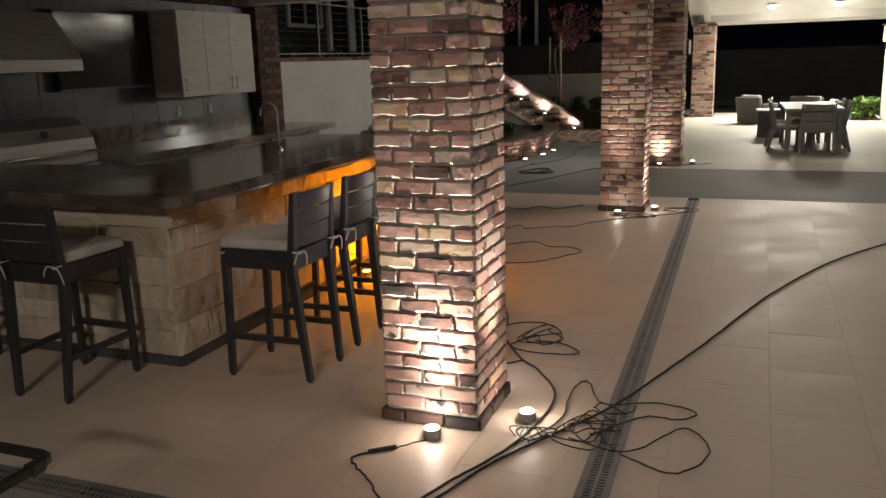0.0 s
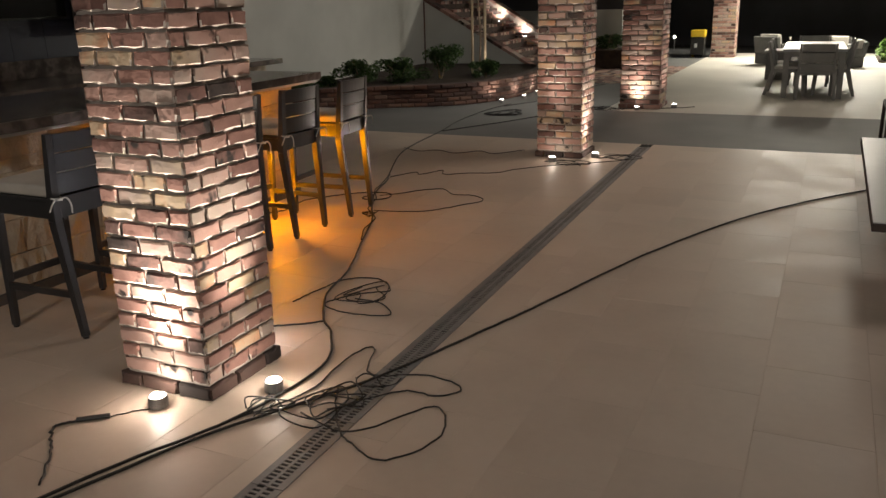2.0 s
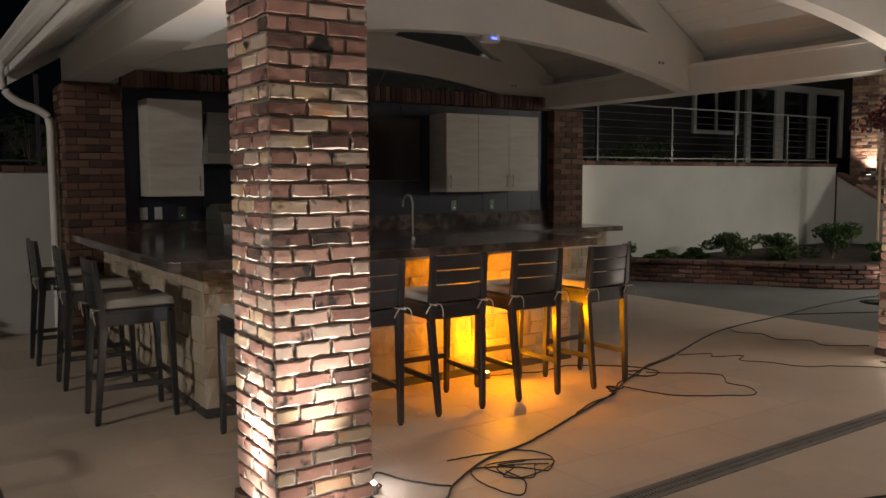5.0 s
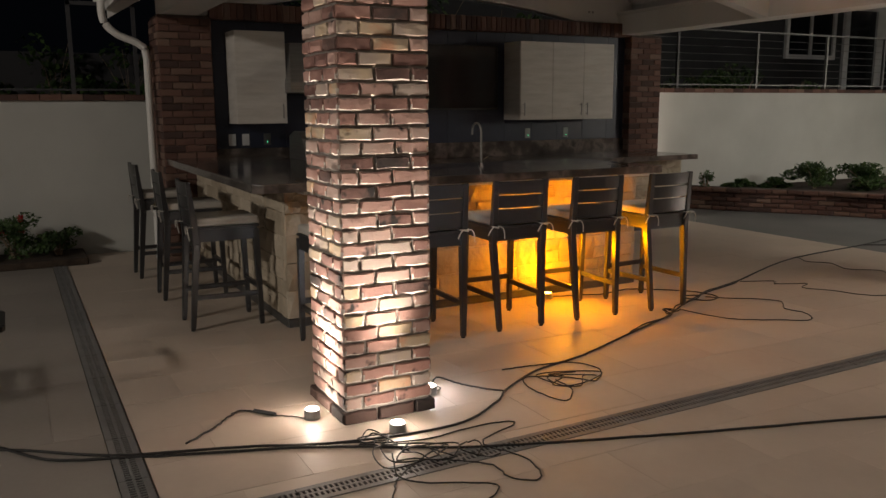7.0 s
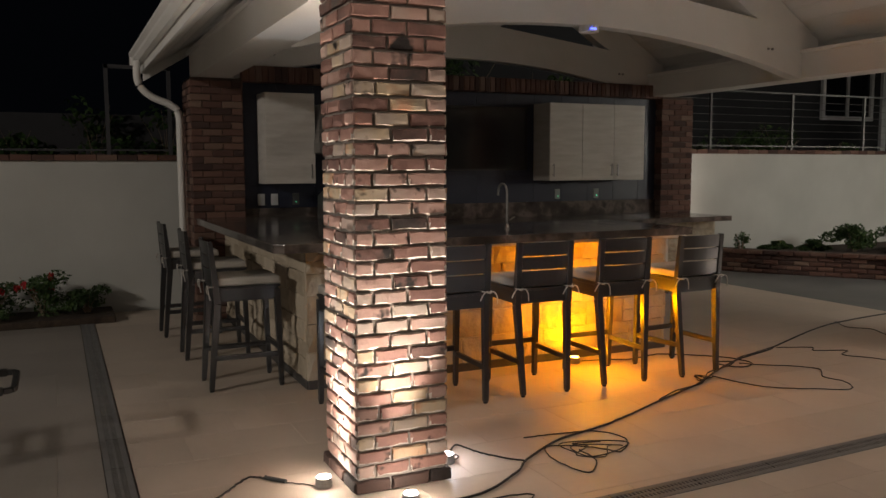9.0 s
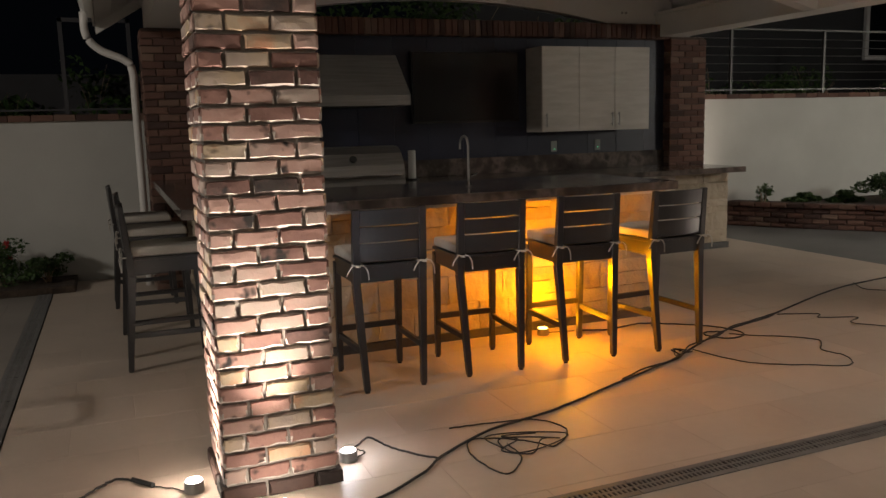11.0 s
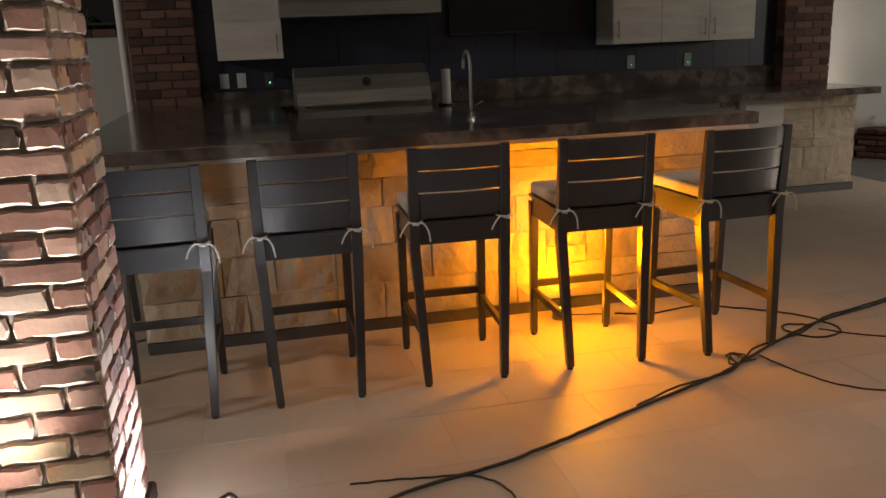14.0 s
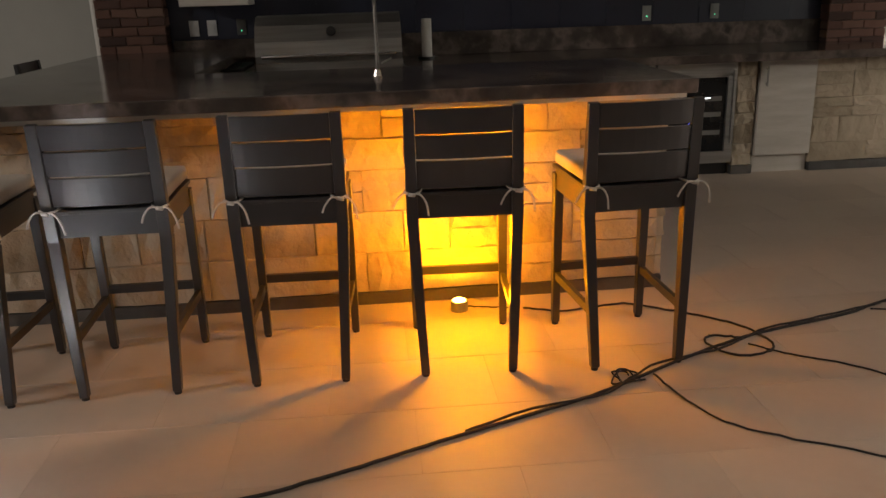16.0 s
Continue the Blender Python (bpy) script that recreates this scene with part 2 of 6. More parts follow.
M_PIT = surf("grey_fire_table_top", [(0.3, (0.33, 0.35, 0.35)), (0.7, (0.42, 0.44, 0.44))], 0.38, scale=2, fine=25, bump=0.05)
M_CEDAR = surf("warm_wood_base", [(0.3, (0.30, 0.17, 0.09)), (0.7, (0.46, 0.28, 0.15))], 0.6, scale=3, fine=30, bump=0.2, stretch=(1, 1, 8))
M_BROWNCUSH = surf("brown_cushion", [(0.3, (0.05, 0.038, 0.033)), (0.7, (0.085, 0.066, 0.058))], 0.9, scale=5, fine=200, bump=0.3)
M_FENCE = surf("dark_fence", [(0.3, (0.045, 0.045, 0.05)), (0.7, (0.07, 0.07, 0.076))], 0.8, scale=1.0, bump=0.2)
G_LENS = glow("lamp_lens", (1.0, 0.93, 0.84), 14)
G_AMBER = glow("amber_lens", (1.0, 0.62, 0.12), 10)
G_CEIL = glow("ceiling_lens", (1.0, 0.95, 0.84), 36)
G_GREEN = glow("green_led", (0.1, 1.0, 0.45), 3)
G_BLUE = glow("blue_led", (0.08, 0.12, 1.0), 4)
G_REFLECTION = glow("white_led", (0.9, 0.95, 1.0), 2)
G_LANTERN = glow("lantern_glass", (1.0, 0.90, 0.75), 0.12)

# ---------------------------------------------------------------- mesh helpers


def box(bm, x0, x1, y0, y1, z0, z1):
    vs = [bm.verts.new(p) for p in ((x0, y0, z0), (x1, y0, z0), (x1, y1, z0), (x0, y1, z0), (x0, y0, z1), (x1, y0, z1), (x1, y1, z1), (x0, y1, z1))]
    for f in ((3, 2, 1, 0), (4, 5, 6, 7), (0, 1, 5, 4), (1, 2, 6, 5), (2, 3, 7, 6), (3, 0, 4, 7)):
        bm.faces.new([vs[i] for i in f])
    return vs


def bar(bm, a, b, wa, wb=None, da=None, db=None, side=(0, 1, 0)):
    """A tapering bar of oblong section from a to b: width along side, depth across it."""
    a, b, side = Vector(a), Vector(b), Vector(side)
    wb, da = (wa if wb is None else wb), (wa if da is None else da)
    db = (da if wb == wa else wb * da / wa) if db is None else db
    way = (b - a).normalized()
    s = (side - way * side.dot(way)).normalized()
    u = way.cross(s)
    vs = []
    for p, w, d in ((a, wa, da), (b, wb, db)):
        vs += [bm.verts.new(p + s * (w / 2 * i) + u * (d / 2 * j)) for i, j in ((-1, -1), (1, -1), (1, 1), (-1, 1))]
    for f in ((3, 2, 1, 0), (4, 5, 6, 7), (0, 1, 5, 4), (1, 2, 6, 5), (2, 3, 7, 6), (3, 0, 4, 7)):
        bm.faces.new([vs[i] for i in f])


def disc(bm, c, r, z0, z1, n=16, r1=None):
    r1 = r if r1 is None else r1
    lo = [bm.verts.new((c[0] + r * math.cos(6.28319 * i / n), c[1] + r * math.sin(6.28319 * i / n), z0)) for i in range(n)]
    hi = [bm.verts.new((c[0] + r1 * math.cos(6.28319 * i / n), c[1] + r1 * math.sin(6.28319 * i / n), z1)) for i in range(n)]
    for i in range(n):
        bm.faces.new((lo[i], lo[(i + 1) % n], hi[(i + 1) % n], hi[i]))
    bm.faces.new(lo[::-1])
    bm.faces.new(hi)


def smooth_line(pts, steps=6):
    pts = [Vector(p) for p in pts]
    if len(pts) < 3:
        return pts
    out, e = [], [pts[0] * 2 - pts[1]] + pts + [pts[-1] * 2 - pts[-2]]
    for i in range(1, len(e) - 2):
        a, b, c, d = e[i - 1:i + 3]
        for k in range(steps):
            t = k / steps
            out.append(0.5 * (2 * b + (c - a) * t + (2 * a - 5 * b + 4 * c - d) * t * t + (3 * b - a - 3 * c + d) * t ** 3))
    return out + [pts[-1]]


def tube(bm, pts, r, n=6, r_end=None):
    rings = []
    for i, p in enumerate(pts):
        way = (pts[min(i + 1, len(pts) - 1)] - pts[max(i - 1, 0)])
        way = way.normalized() if way.length > 1e-6 else Vector((0, 0, 1))
        s = way.orthogonal() if abs(way.z) > 0.9 else way.cross(Vector((0, 0, 1)))
        s.normalize()
        u = way.cross(s)
        rr = r if r_end is None else r + (r_end - r) * i / (len(pts) - 1)
        rings.append([bm.verts.new(p + s * (rr * math.cos(6.28319 * k / n)) + u * (rr * math.sin(6.28319 * k / n))) for k in range(n)])
    for a, b in zip(rings, rings[1:]):
        for k in range(n):
            bm.faces.new((a[k], a[(k + 1) % n], b[(k + 1) % n], b[k]))
    bm.faces.new(rings[0][::-1])
    bm.faces.new(rings[-1])


def bevelled(bm, w, seg=2):
    bmesh.ops.bevel(bm, geom=bm.edges[:], offset=w, segments=seg, affect="EDGES", profile=0.6)


def mesh_of(bm, name, material, smooth=False):
    bmesh.ops.recalc_face_normals(bm, faces=bm.faces[:])
    me = bpy.data.meshes.new(name)
    bm.to_mesh(me)
    bm.free()
    me.materials.append(material)
    if smooth:
        me.polygons.foreach_set("use_smooth", [True] * len(me.polygons))
    return me


def thing(name, label, category, group="", kind="", at=None):
    ob = tagged(new(name), label, category, group, kind)
    ob.empty_display_size = 0.1
    if at is not None:
        ob.matrix_basis = at
    return ob


def part(name, bm, material, parent=None, label="", bevel=0.0, smooth=False, seg=2):
    if bevel:
        bevelled(bm, bevel, seg)
    ob = new(name, mesh_of(bm, name, material, smooth))
    if parent:
        ob.parent = parent
    return tagged(ob, label)


def block(name, ext, material, parent=None, label="", bevel=0.0):
    bm = bmesh.new()
    box(bm, *ext)
    return part(name, bm, material, parent, label, bevel)


def solo(name, bm, material, label, category, group="", kind="", bevel=0.0, smooth=False):
    return tagged(part(name, bm, material, None, "", bevel, smooth), label, category, group, kind)


def setting(name, bm, material, label, category="structure", bevel=0.0):
    return tagged(part(name, bm, material, None, "", bevel), label, category, "", "structure")


# pieces: a rough-faced block whose face looks along +x; its back lies at x = 0
def rough_face(bm, w, h, d, rng, jag=0.004, lump=0.003, m=Matrix.Identity(4), nx=3, rim=0.012):
    ring = []
    for i in range(nx):
        ring.append((-w / 2 + w * i / nx, -h / 2))
    ring.append((w / 2, -h / 2))
    ring.append((w / 2, 0))
    for i in range(nx):
        ring.append((w / 2 - w * i / nx, h / 2))
    ring.append((-w / 2, h / 2))
    ring.append((-w / 2, 0))
    rim = min(rim, h * 0.18)
    loops = []
    for depth, inset, jitter in ((0, 0, 0), (d - rim, 0, jag), (d, rim, jag)):
        lp = []
        for y, z in ring:
            sy, sz = 1 - 2 * inset / w, 1 - 2 * inset / h
            lp.append(bm.verts.new(m @ Vector((depth + (rng.uniform(-lump, lump) if depth == d else 0), y * sy + rng.uniform(-jitter, jitter), z * sz + rng.uniform(-jitter, jitter)))))
        loops.append(lp)
    k = len(ring)
    for a, b in zip(loops, loops[1:]):
        for i in range(k):
            bm.faces.new((a[i], a[(i + 1) % k], b[(i + 1) % k], b[i]))
    mid = [bm.verts.new(m @ Vector((d + rng.uniform(-lump, lump * 2), -w / 2 + w * (i + 0.5) / nx, rng.uniform(-h, h) * 0.1))) for i in range(nx)]
    f = loops[-1]
    for i in range(nx):
        bm.faces.new((f[i], f[i + 1], mid[i]))
        bm.faces.new((f[nx + 2 + i], f[nx + 3 + i], mid[nx - 1 - i]))
        if i:
            bm.faces.new((f[i], mid[i], mid[i - 1]))
            bm.faces.new((f[nx + 2 + nx - i], mid[i - 1], mid[i]))
    bm.faces.new((f[nx], f[nx + 1], mid[-1]))
    bm.faces.new((f[nx + 1], f[nx + 2], mid[-1]))
    bm.faces.new((f[-2], f[-1], mid[0]))
    bm.faces.new((f[-1], f[0], mid[0]))


BRICK_MESHES = {}


def brick_mesh(w, h, d, kind, material, jag, lump):
    key = (round(w, 3), round(h, 3), kind, material.name)
    if key not in BRICK_MESHES:
        bm = bmesh.new()
        rough_face(bm, w, h, d, random.Random(repr(key)), jag, lump, Matrix.Identity(4), 4, 0.0055)
        ring = 2 * 4 + 4
        bm.faces.ensure_lookup_table()
        # Only lower rims take the pale colour, painted as if lit from below.
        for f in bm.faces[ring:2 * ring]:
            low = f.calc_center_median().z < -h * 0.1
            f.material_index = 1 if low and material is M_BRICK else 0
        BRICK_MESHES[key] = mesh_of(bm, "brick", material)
        BRICK_MESHES[key].materials.append(M_LIT_RIM)
    return BRICK_MESHES[key]


def leaves(bm, centre, spread, count, size, rng, flat=0.6):
    for _ in range(count):
        while True:
            v = Vector([rng.uniform(-1, 1) for _ in range(3)])
            if v.length < 1:
                break
        p = Vector(centre) + Vector((v.x * spread[0], v.y * spread[1], v.z * spread[2]))
        e = Euler((rng.uniform(-flat, flat) * 1.6, rng.uniform(-flat, flat) * 1.6, rng.uniform(0, 6.28))).to_matrix()
        s = size * rng.uniform(0.6, 1.3)
        q = [bm.verts.new(p + e @ Vector(c) * s) for c in ((-0.5, 0, 0), (0, -0.28, 0.06), (0.55, 0, 0), (0, 0.28, 0.06))]
        bm.faces.new(q)

# ---------------------------------------------------------------- ground and floors
X0, X1 = -6.9, 7.9
bm = bmesh.new()
box(bm, -300, 300, -300, 300, -0.6, -0.12)
setting("ground", bm, M_GROUND, "dark earth around the terraces", "ground")
bm = bmesh.new()
box(bm, X0, X1, 2.5, 10.2, -0.11, -0.0014)
floor_bar = setting("floor", bm, M_GROUT, "pale porcelain tiled patio floor", "floor")
bm = bmesh.new()
box(bm, X0, X1, -7.0, 2.36, -0.11, -0.006)
floor_south = setting("floor_south", bm, M_GROUT, "dim terrace floor of large pavers beyond the channel drain", "floor")
bm = bmesh.new()
box(bm, -6.9, 7.9, 10.2, 12.85, -0.11, -0.002)
setting("pavement", bm, M_BAND, "dark grey paving band crossing between the two pavilions", "pavement")
bm = bmesh.new()
box(bm, -1.75, 7.9, 12.85, 25.0, -0.11, 0.0)
setting("floor_pavilion", bm, M_SLAB, "pale concrete floor of the dining pavilion", "floor")
bm = bmesh.new()
box(bm, -6.9, -1.75, 12.85, 27.0, -0.11, -0.004)
setting("path", bm, M_BAND, "grey paved path beside the dining pavilion", "pavement")

# ---------------------------------------------------------------- brick columns
COURSE = 0.0692


def column(name, x, y, half, top, material, label, pieces, group, courses_gap=0.0132, seed=1):
    """A square brick column on a projecting base course, with a corbelled head. x, y: the centre; half: half the shaft's width."""
    col = thing(name, label, "column", group, at=pose(x, y, 0))
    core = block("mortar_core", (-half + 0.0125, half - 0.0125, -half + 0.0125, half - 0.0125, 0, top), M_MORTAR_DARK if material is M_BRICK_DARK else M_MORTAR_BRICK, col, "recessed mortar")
    rng = random.Random(seed)
    n = int((top - 0.02) / COURSE)
    rest, made = bmesh.new(), 0
    head = n if material is M_BRICK_DARK else n - 3
    for face in range(4 if head < n else 0):
        # soldier course below the cap
        turn, across = pose(0, 0, 0, 0, 0, 90 * face), 6
        for i in range(across):
            w = 2 * half / across
            rough_face(rest, w - 0.009, 2 * COURSE - 0.012, 0.028 + rng.uniform(-0.002, 0.003), rng, 0.003, 0.0005,
                       turn @ pose(half - 0.026, -half + (i + 0.5) * w, (head + 1.0) * COURSE + 0.004), 2)
    for c in range(n):
        if head <= c < head + 2:
            continue
        z = (c + 0.5) * COURSE + 0.004
        proud = 0.016 if c == 0 else 0.022 if c >= n - 1 and head < n else 0.0
        side = 2 * (half + proud)
        w = side - 0.012
        cuts = ((0.22, 0.40, 0.38), (0.41, 0.37, 0.22))[c % 2]
        for face in range(4):
            turn = pose(0, 0, 0, 0, 0, 90 * face)
            at, shift = -side / 2, rng.uniform(-0.012, 0.012)
            order = cuts if face % 2 else cuts[::-1]
            for i, share in enumerate(order):
                length = side * share + (shift if i == 0 else -shift if i == 2 else 0)
                bw, bh = length - courses_gap, COURSE - courses_gap
                m = turn @ pose(half - 0.026, at + length / 2, z) @ pose(0, 0, 0, rng.uniform(-0.7, 0.7), 0, rng.uniform(-0.3, 0.3))
                d = 0.026 + proud + rng.uniform(-0.0025, 0.003)
                at += length
                if made < pieces:
                    q = round(bw / 0.02) * 0.02
                    mat = M_BRICK_BASE if c == 0 else material
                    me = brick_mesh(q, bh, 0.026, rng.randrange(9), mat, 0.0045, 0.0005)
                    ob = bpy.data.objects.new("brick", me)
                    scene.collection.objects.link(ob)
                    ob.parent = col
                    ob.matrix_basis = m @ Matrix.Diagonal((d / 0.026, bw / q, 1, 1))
                    made += 1
                else:
                    rough_face(rest, bw, bh, d, rng, 0.004, 0.001, m, 3, 0.0055)
    if len(rest.verts):
        tagged(part("upper_brick", rest, M_BRICK_JOINED if material is M_BRICK else material, col), kind="stuff")
    else:
        rest.free()
    return col


COLUMNS = ((-1.2655, 3.6675, 0.236, 2.45), (-1.2645, 9.358, 0.236, 2.45))
column("brick_column", -1.2655, 3.6675, 0.238, 2.62, M_BRICK, "square mottled reclaimed brick column lit from below on the patio", 300, "brick columns", seed=3)
column("brick_column", -1.2645, 9.358, 0.238, 2.62, M_BRICK, "square mottled reclaimed brick column carrying the white roof beam", 300, "brick columns", seed=8)
column("brick_column", -1.28, 13.38, 0.285, 2.77, M_BRICK_JOINED, "square brick column under the gutter of the dining pavilion", 0, "brick columns", seed=12)
column("brick_column", -1.36, 23.65, 0.285, 2.46, M_BRICK_JOINED, "square brick column at the far side of the dining pavilion", 0, "brick columns", seed=15)
column("brick_column", 3.6, 13.38, 0.285, 2.77, M_BRICK_JOINED, "square brick column under the gutter of the dining pavilion", 0, "brick columns", seed=17)
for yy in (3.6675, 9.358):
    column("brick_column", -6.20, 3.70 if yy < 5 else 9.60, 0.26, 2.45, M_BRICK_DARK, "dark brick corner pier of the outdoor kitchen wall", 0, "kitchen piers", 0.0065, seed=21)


def uplight(x, y, tx, ty, watts, colour=WARM, lens=G_LENS, label="small round uplight puck on the floor, lit", angle=58, tz=2.6, lit=True, dome=0.0, spill=0.85):
    lamp = thing("uplight", label, "uplight", "uplights", at=pose(x, y, 0))
    b1 = bmesh.new()
    disc(b1, (0, 0), 0.042, 0.0, 0.048, 18, 0.040)
    bmesh.ops.bevel(b1, geom=[e for e in b1.edges if len(e.link_faces) == 2 and e.calc_face_angle() > 1], offset=0.004, segments=2, affect="EDGES")
    part("housing", b1, M_PUCK, lamp)
    b2 = bmesh.new()
    disc(b2, (0, 0), 0.033, 0.048, 0.052, 18, 0.030)
    part("lens", b2, lens, lamp, "glowing lens")
    if lit:
        spot("uplight_beam", (x, y, 0.062), (tx, ty, tz), watts, angle, colour, 0.028, 1.0)
        if angle < 80:
            spot("uplight_spill", (x, y, 0.062), (x + (x - tx) * 12, y + (y - ty) * 12, tz), watts * spill, 124, colour, 0.028, 1.0)
    if dome:
        d = bpy.data.lights.new("uplight_dome", "POINT")
        d.energy, d.color, d.shadow_soft_size = dome, colour, 0.03
        new("uplight_dome", d).matrix_world = pose(x, y, 0.09)
    return lamp


U = 128.0
uplight(-1.22, 3.325, -1.22, 3.41, U, dome=2.2)
uplight(-0.85, 3.63, -0.99, 3.66, U, dome=2.2)
uplight(-1.25, 4.005, -1.25, 3.94, U * 0.42, (0.92, 0.95, 1.0), angle=160, dome=1.4)
uplight(-1.27, 8.93, -1.27, 9.07, U * 0.85, dome=0.9, angle=40, spill=0.5)
uplight(-0.92, 9.28, -1.0, 9.32, U * 0.8, dome=0.9, angle=40)
uplight(-1.29, 13.0, -1.28, 13.04, U * 0.45, angle=36)
uplight(-0.83, 13.4, -0.90, 13.4, U * 0.45, angle=36)
uplight(-2.80, 5.87, -2.76, 5.87, 34.0, (1.0, 0.31, 0.0), G_AMBER, "small round amber uplight puck glowing on the floor by the bar", 172, 0.97)
uplight(-6.72, 10.12, -6.84, 10.10, U * 0.9, tz=1.5, angle=110)
# Fill added in open air near the amber puck to widen its glow.
amber = bpy.data.lights.new("amber_dome", "POINT")
amber.energy, amber.color, amber.shadow_soft_size = 24, (1.0, 0.32, 0.0), 0.08
new("amber_dome", amber).matrix_world = pose(-2.48, 5.87, 0.46)

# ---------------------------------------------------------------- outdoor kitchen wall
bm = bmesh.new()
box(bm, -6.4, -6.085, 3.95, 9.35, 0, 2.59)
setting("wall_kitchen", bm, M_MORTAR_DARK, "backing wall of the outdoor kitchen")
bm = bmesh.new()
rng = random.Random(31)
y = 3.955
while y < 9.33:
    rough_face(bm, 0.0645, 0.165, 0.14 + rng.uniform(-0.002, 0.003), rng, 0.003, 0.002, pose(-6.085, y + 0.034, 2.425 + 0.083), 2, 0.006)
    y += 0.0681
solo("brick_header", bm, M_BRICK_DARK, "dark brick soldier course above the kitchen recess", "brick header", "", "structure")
bm = bmesh.new()
box(bm, -6.084, -6.078, 3.94, 9.46, 0.9, 2.424)
tiles = setting("wall_tile_backing", bm, M_NAVY, "navy glazed tile splashback of the outdoor kitchen", "splashback")
tile_mesh = None
for r in range(4):
    for k in range(14):
        bm = bmesh.new()
        if tile_mesh is None:
            box(bm, 0, 0.008, -0.196, 0.196, -0.196, 0.196)
            tile_mesh = mesh_of(bm, "tile", M_NAVY)
        else:
            bm.free()
        ob = new("tile", tile_mesh)
        ob.parent = tiles
        ob.matrix_basis = pose(-6.078, 3.94 + 0.197 + k * 0.3943, 1.135 + 0.161 + r * 0.3225) @ Matrix.Diagonal((1, 0.995, 0.815, 1))


def cabinet(name, label, x_back, x_front, y0, y1, z0, z1, doors, group="", handle_low=True, handle_sides=None):
    cab = thing(name, label, "cabinet", group, at=pose(x_front, y0, z0))
    w, h, d = y1 - y0, z1 - z0, x_front - x_back
    block("body", (-d, -0.021, 0, w, 0, h), M_CAB, cab, bevel=0.002)
    dw = w / doors
    for i in range(doors):
        door = block("door", (-0.019, 0, i * dw + 0.002, (i + 1) * dw - 0.002, 0.002, h - 0.002), M_CAB, cab, bevel=0.002)
        side = handle_sides[i] if handle_sides else 1
        hy = i * dw + (0.045 if side < 0 else dw - 0.045)
        z = 0.05 if handle_low else h - 0.20
        hb = bmesh.new()
        bar(hb, (0.03, hy, z), (0.03, hy, z + 0.15), 0.011)
        bar(hb, (0.0, hy, z + 0.02), (0.03, hy, z + 0.02), 0.009)
        bar(hb, (0.0, hy, z + 0.13), (0.03, hy, z + 0.13), 0.009)
        part("handle", hb, M_STEEL, door, "brushed steel bar handle")
    return cab


cabinet("wall_cabinet", "whitewashed three-door wall cabinet with steel bar handles", -6.07, -5.705, 7.482, 8.870, 1.390, 2.306, 3, "wall cabinets", True, (-1, 1, -1))
cabinet("wall_cabinet", "whitewashed single-door wall cabinet beside the range hood", -6.07, -5.705, 4.127, 4.640, 1.390, 2.306, 1, "wall cabinets", True, (1,))

tv = thing("television", "black flat-screen television, off, on the navy tiled wall", "television", at=pose(-6.0, 6.725, 1.89))
block("casing", (-0.05, 0, -0.63, 0.63, -0.375, 0.375), M_BLACK, tv, bevel=0.006)
block("screen", (0.001, 0.004, -0.615, 0.615, -0.355, 0.36), M_SCREEN, tv, "dark glossy screen")
block("bracket", (-0.085, -0.05, -0.15, 0.15, -0.15, 0.15), M_BLACK, tv)

hood = thing("range_hood", "brushed stainless steel range hood above the grill", "range hood", at=pose(-6.07, 5.265, 1.70))
block("lip", (0, 0.56, -0.64, 0.64, 0, 0.10), M_STEEL, hood, "bright front band", 0.003)
bm = bmesh.new()
vs = [bm.verts.new(p) for p in ((0, -0.64, 0.101), (0.56, -0.64, 0.101), (0.56, 0.64, 0.101), (0, 0.64, 0.101), (0, -0.57, 0.50), (0.34, -0.57, 0.50), (0.34, 0.57, 0.50), (0, 0.57, 0.50))]
for f in ((3, 2, 1, 0), (4, 5, 6, 7), (0, 1, 5, 4), (1, 2, 6, 5), (2, 3, 7, 6), (3, 0, 4, 7)):
    bm.faces.new([vs[i] for i in f])
part("canopy", bm, M_STEEL, hood)
block("filter", (0.06, 0.5, -0.56, 0.56, -0.006, -0.001), M_GREYCASE, hood)

# back counter: stone ends, cabinets, cooler, top
CF = -5.30


def stone_face(parent, m, width, height, seed, z0=0.0, depth=0.05):
    """Random coursed split blocks over a width (along local y) and height; the face looks along local +x."""
    rng = random.Random(seed)
    z = z0
    while z < height - 0.02:
        h = rng.choice((0.12, 0.15, 0.17, 0.20))
        if height - (z + h) < 0.09:
            h = height - z
        y = 0.0
        while y < width - 0.01:
            w = rng.uniform(0.22, 0.52)
            if width - (y + w) < 0.12:
                w = width - y
            for zz, hh in (((z, h),) if h < 0.15 or rng.random() < 0.7 else ((z, h * 0.5), (z + h * 0.5, h * 0.5))):
                bm = bmesh.new()
                rough_face(bm, w - 0.002, hh - 0.002, depth + rng.uniform(-0.003, 0.003), rng, 0.0024, 0.0085, Matrix.Identity(4), 5, 0.004)
                st = new("stone", mesh_of(bm, "stone", M_STONE))
                st.parent = parent
                st.matrix_basis = m @ pose(0, y + w / 2, zz + hh / 2)
            y += w
        z += h


base = thing("counter_base", "split limestone base of the back counter with a dark plinth", "counter base", at=pose(0, 0, 0))
block("core", (-6.05, CF - 0.045, 8.93, 9.66, 0, 0.886), M_STONE_BED, base)
block("core", (-6.05, CF - 0.045, 8.30, 8.468, 0, 0.886), M_STONE_BED, base)
stone_face(base, pose(CF - 0.05, 8.93, 0), 0.75, 0.886, 51, 0.07)
stone_face(base, pose(CF - 0.05, 8.305, 0), 0.155, 0.886, 52, 0.07)
stone_face(base, pose(-5.36, 9.655, 0, 0, 0, 90), 0.66, 0.886, 53, 0.07)
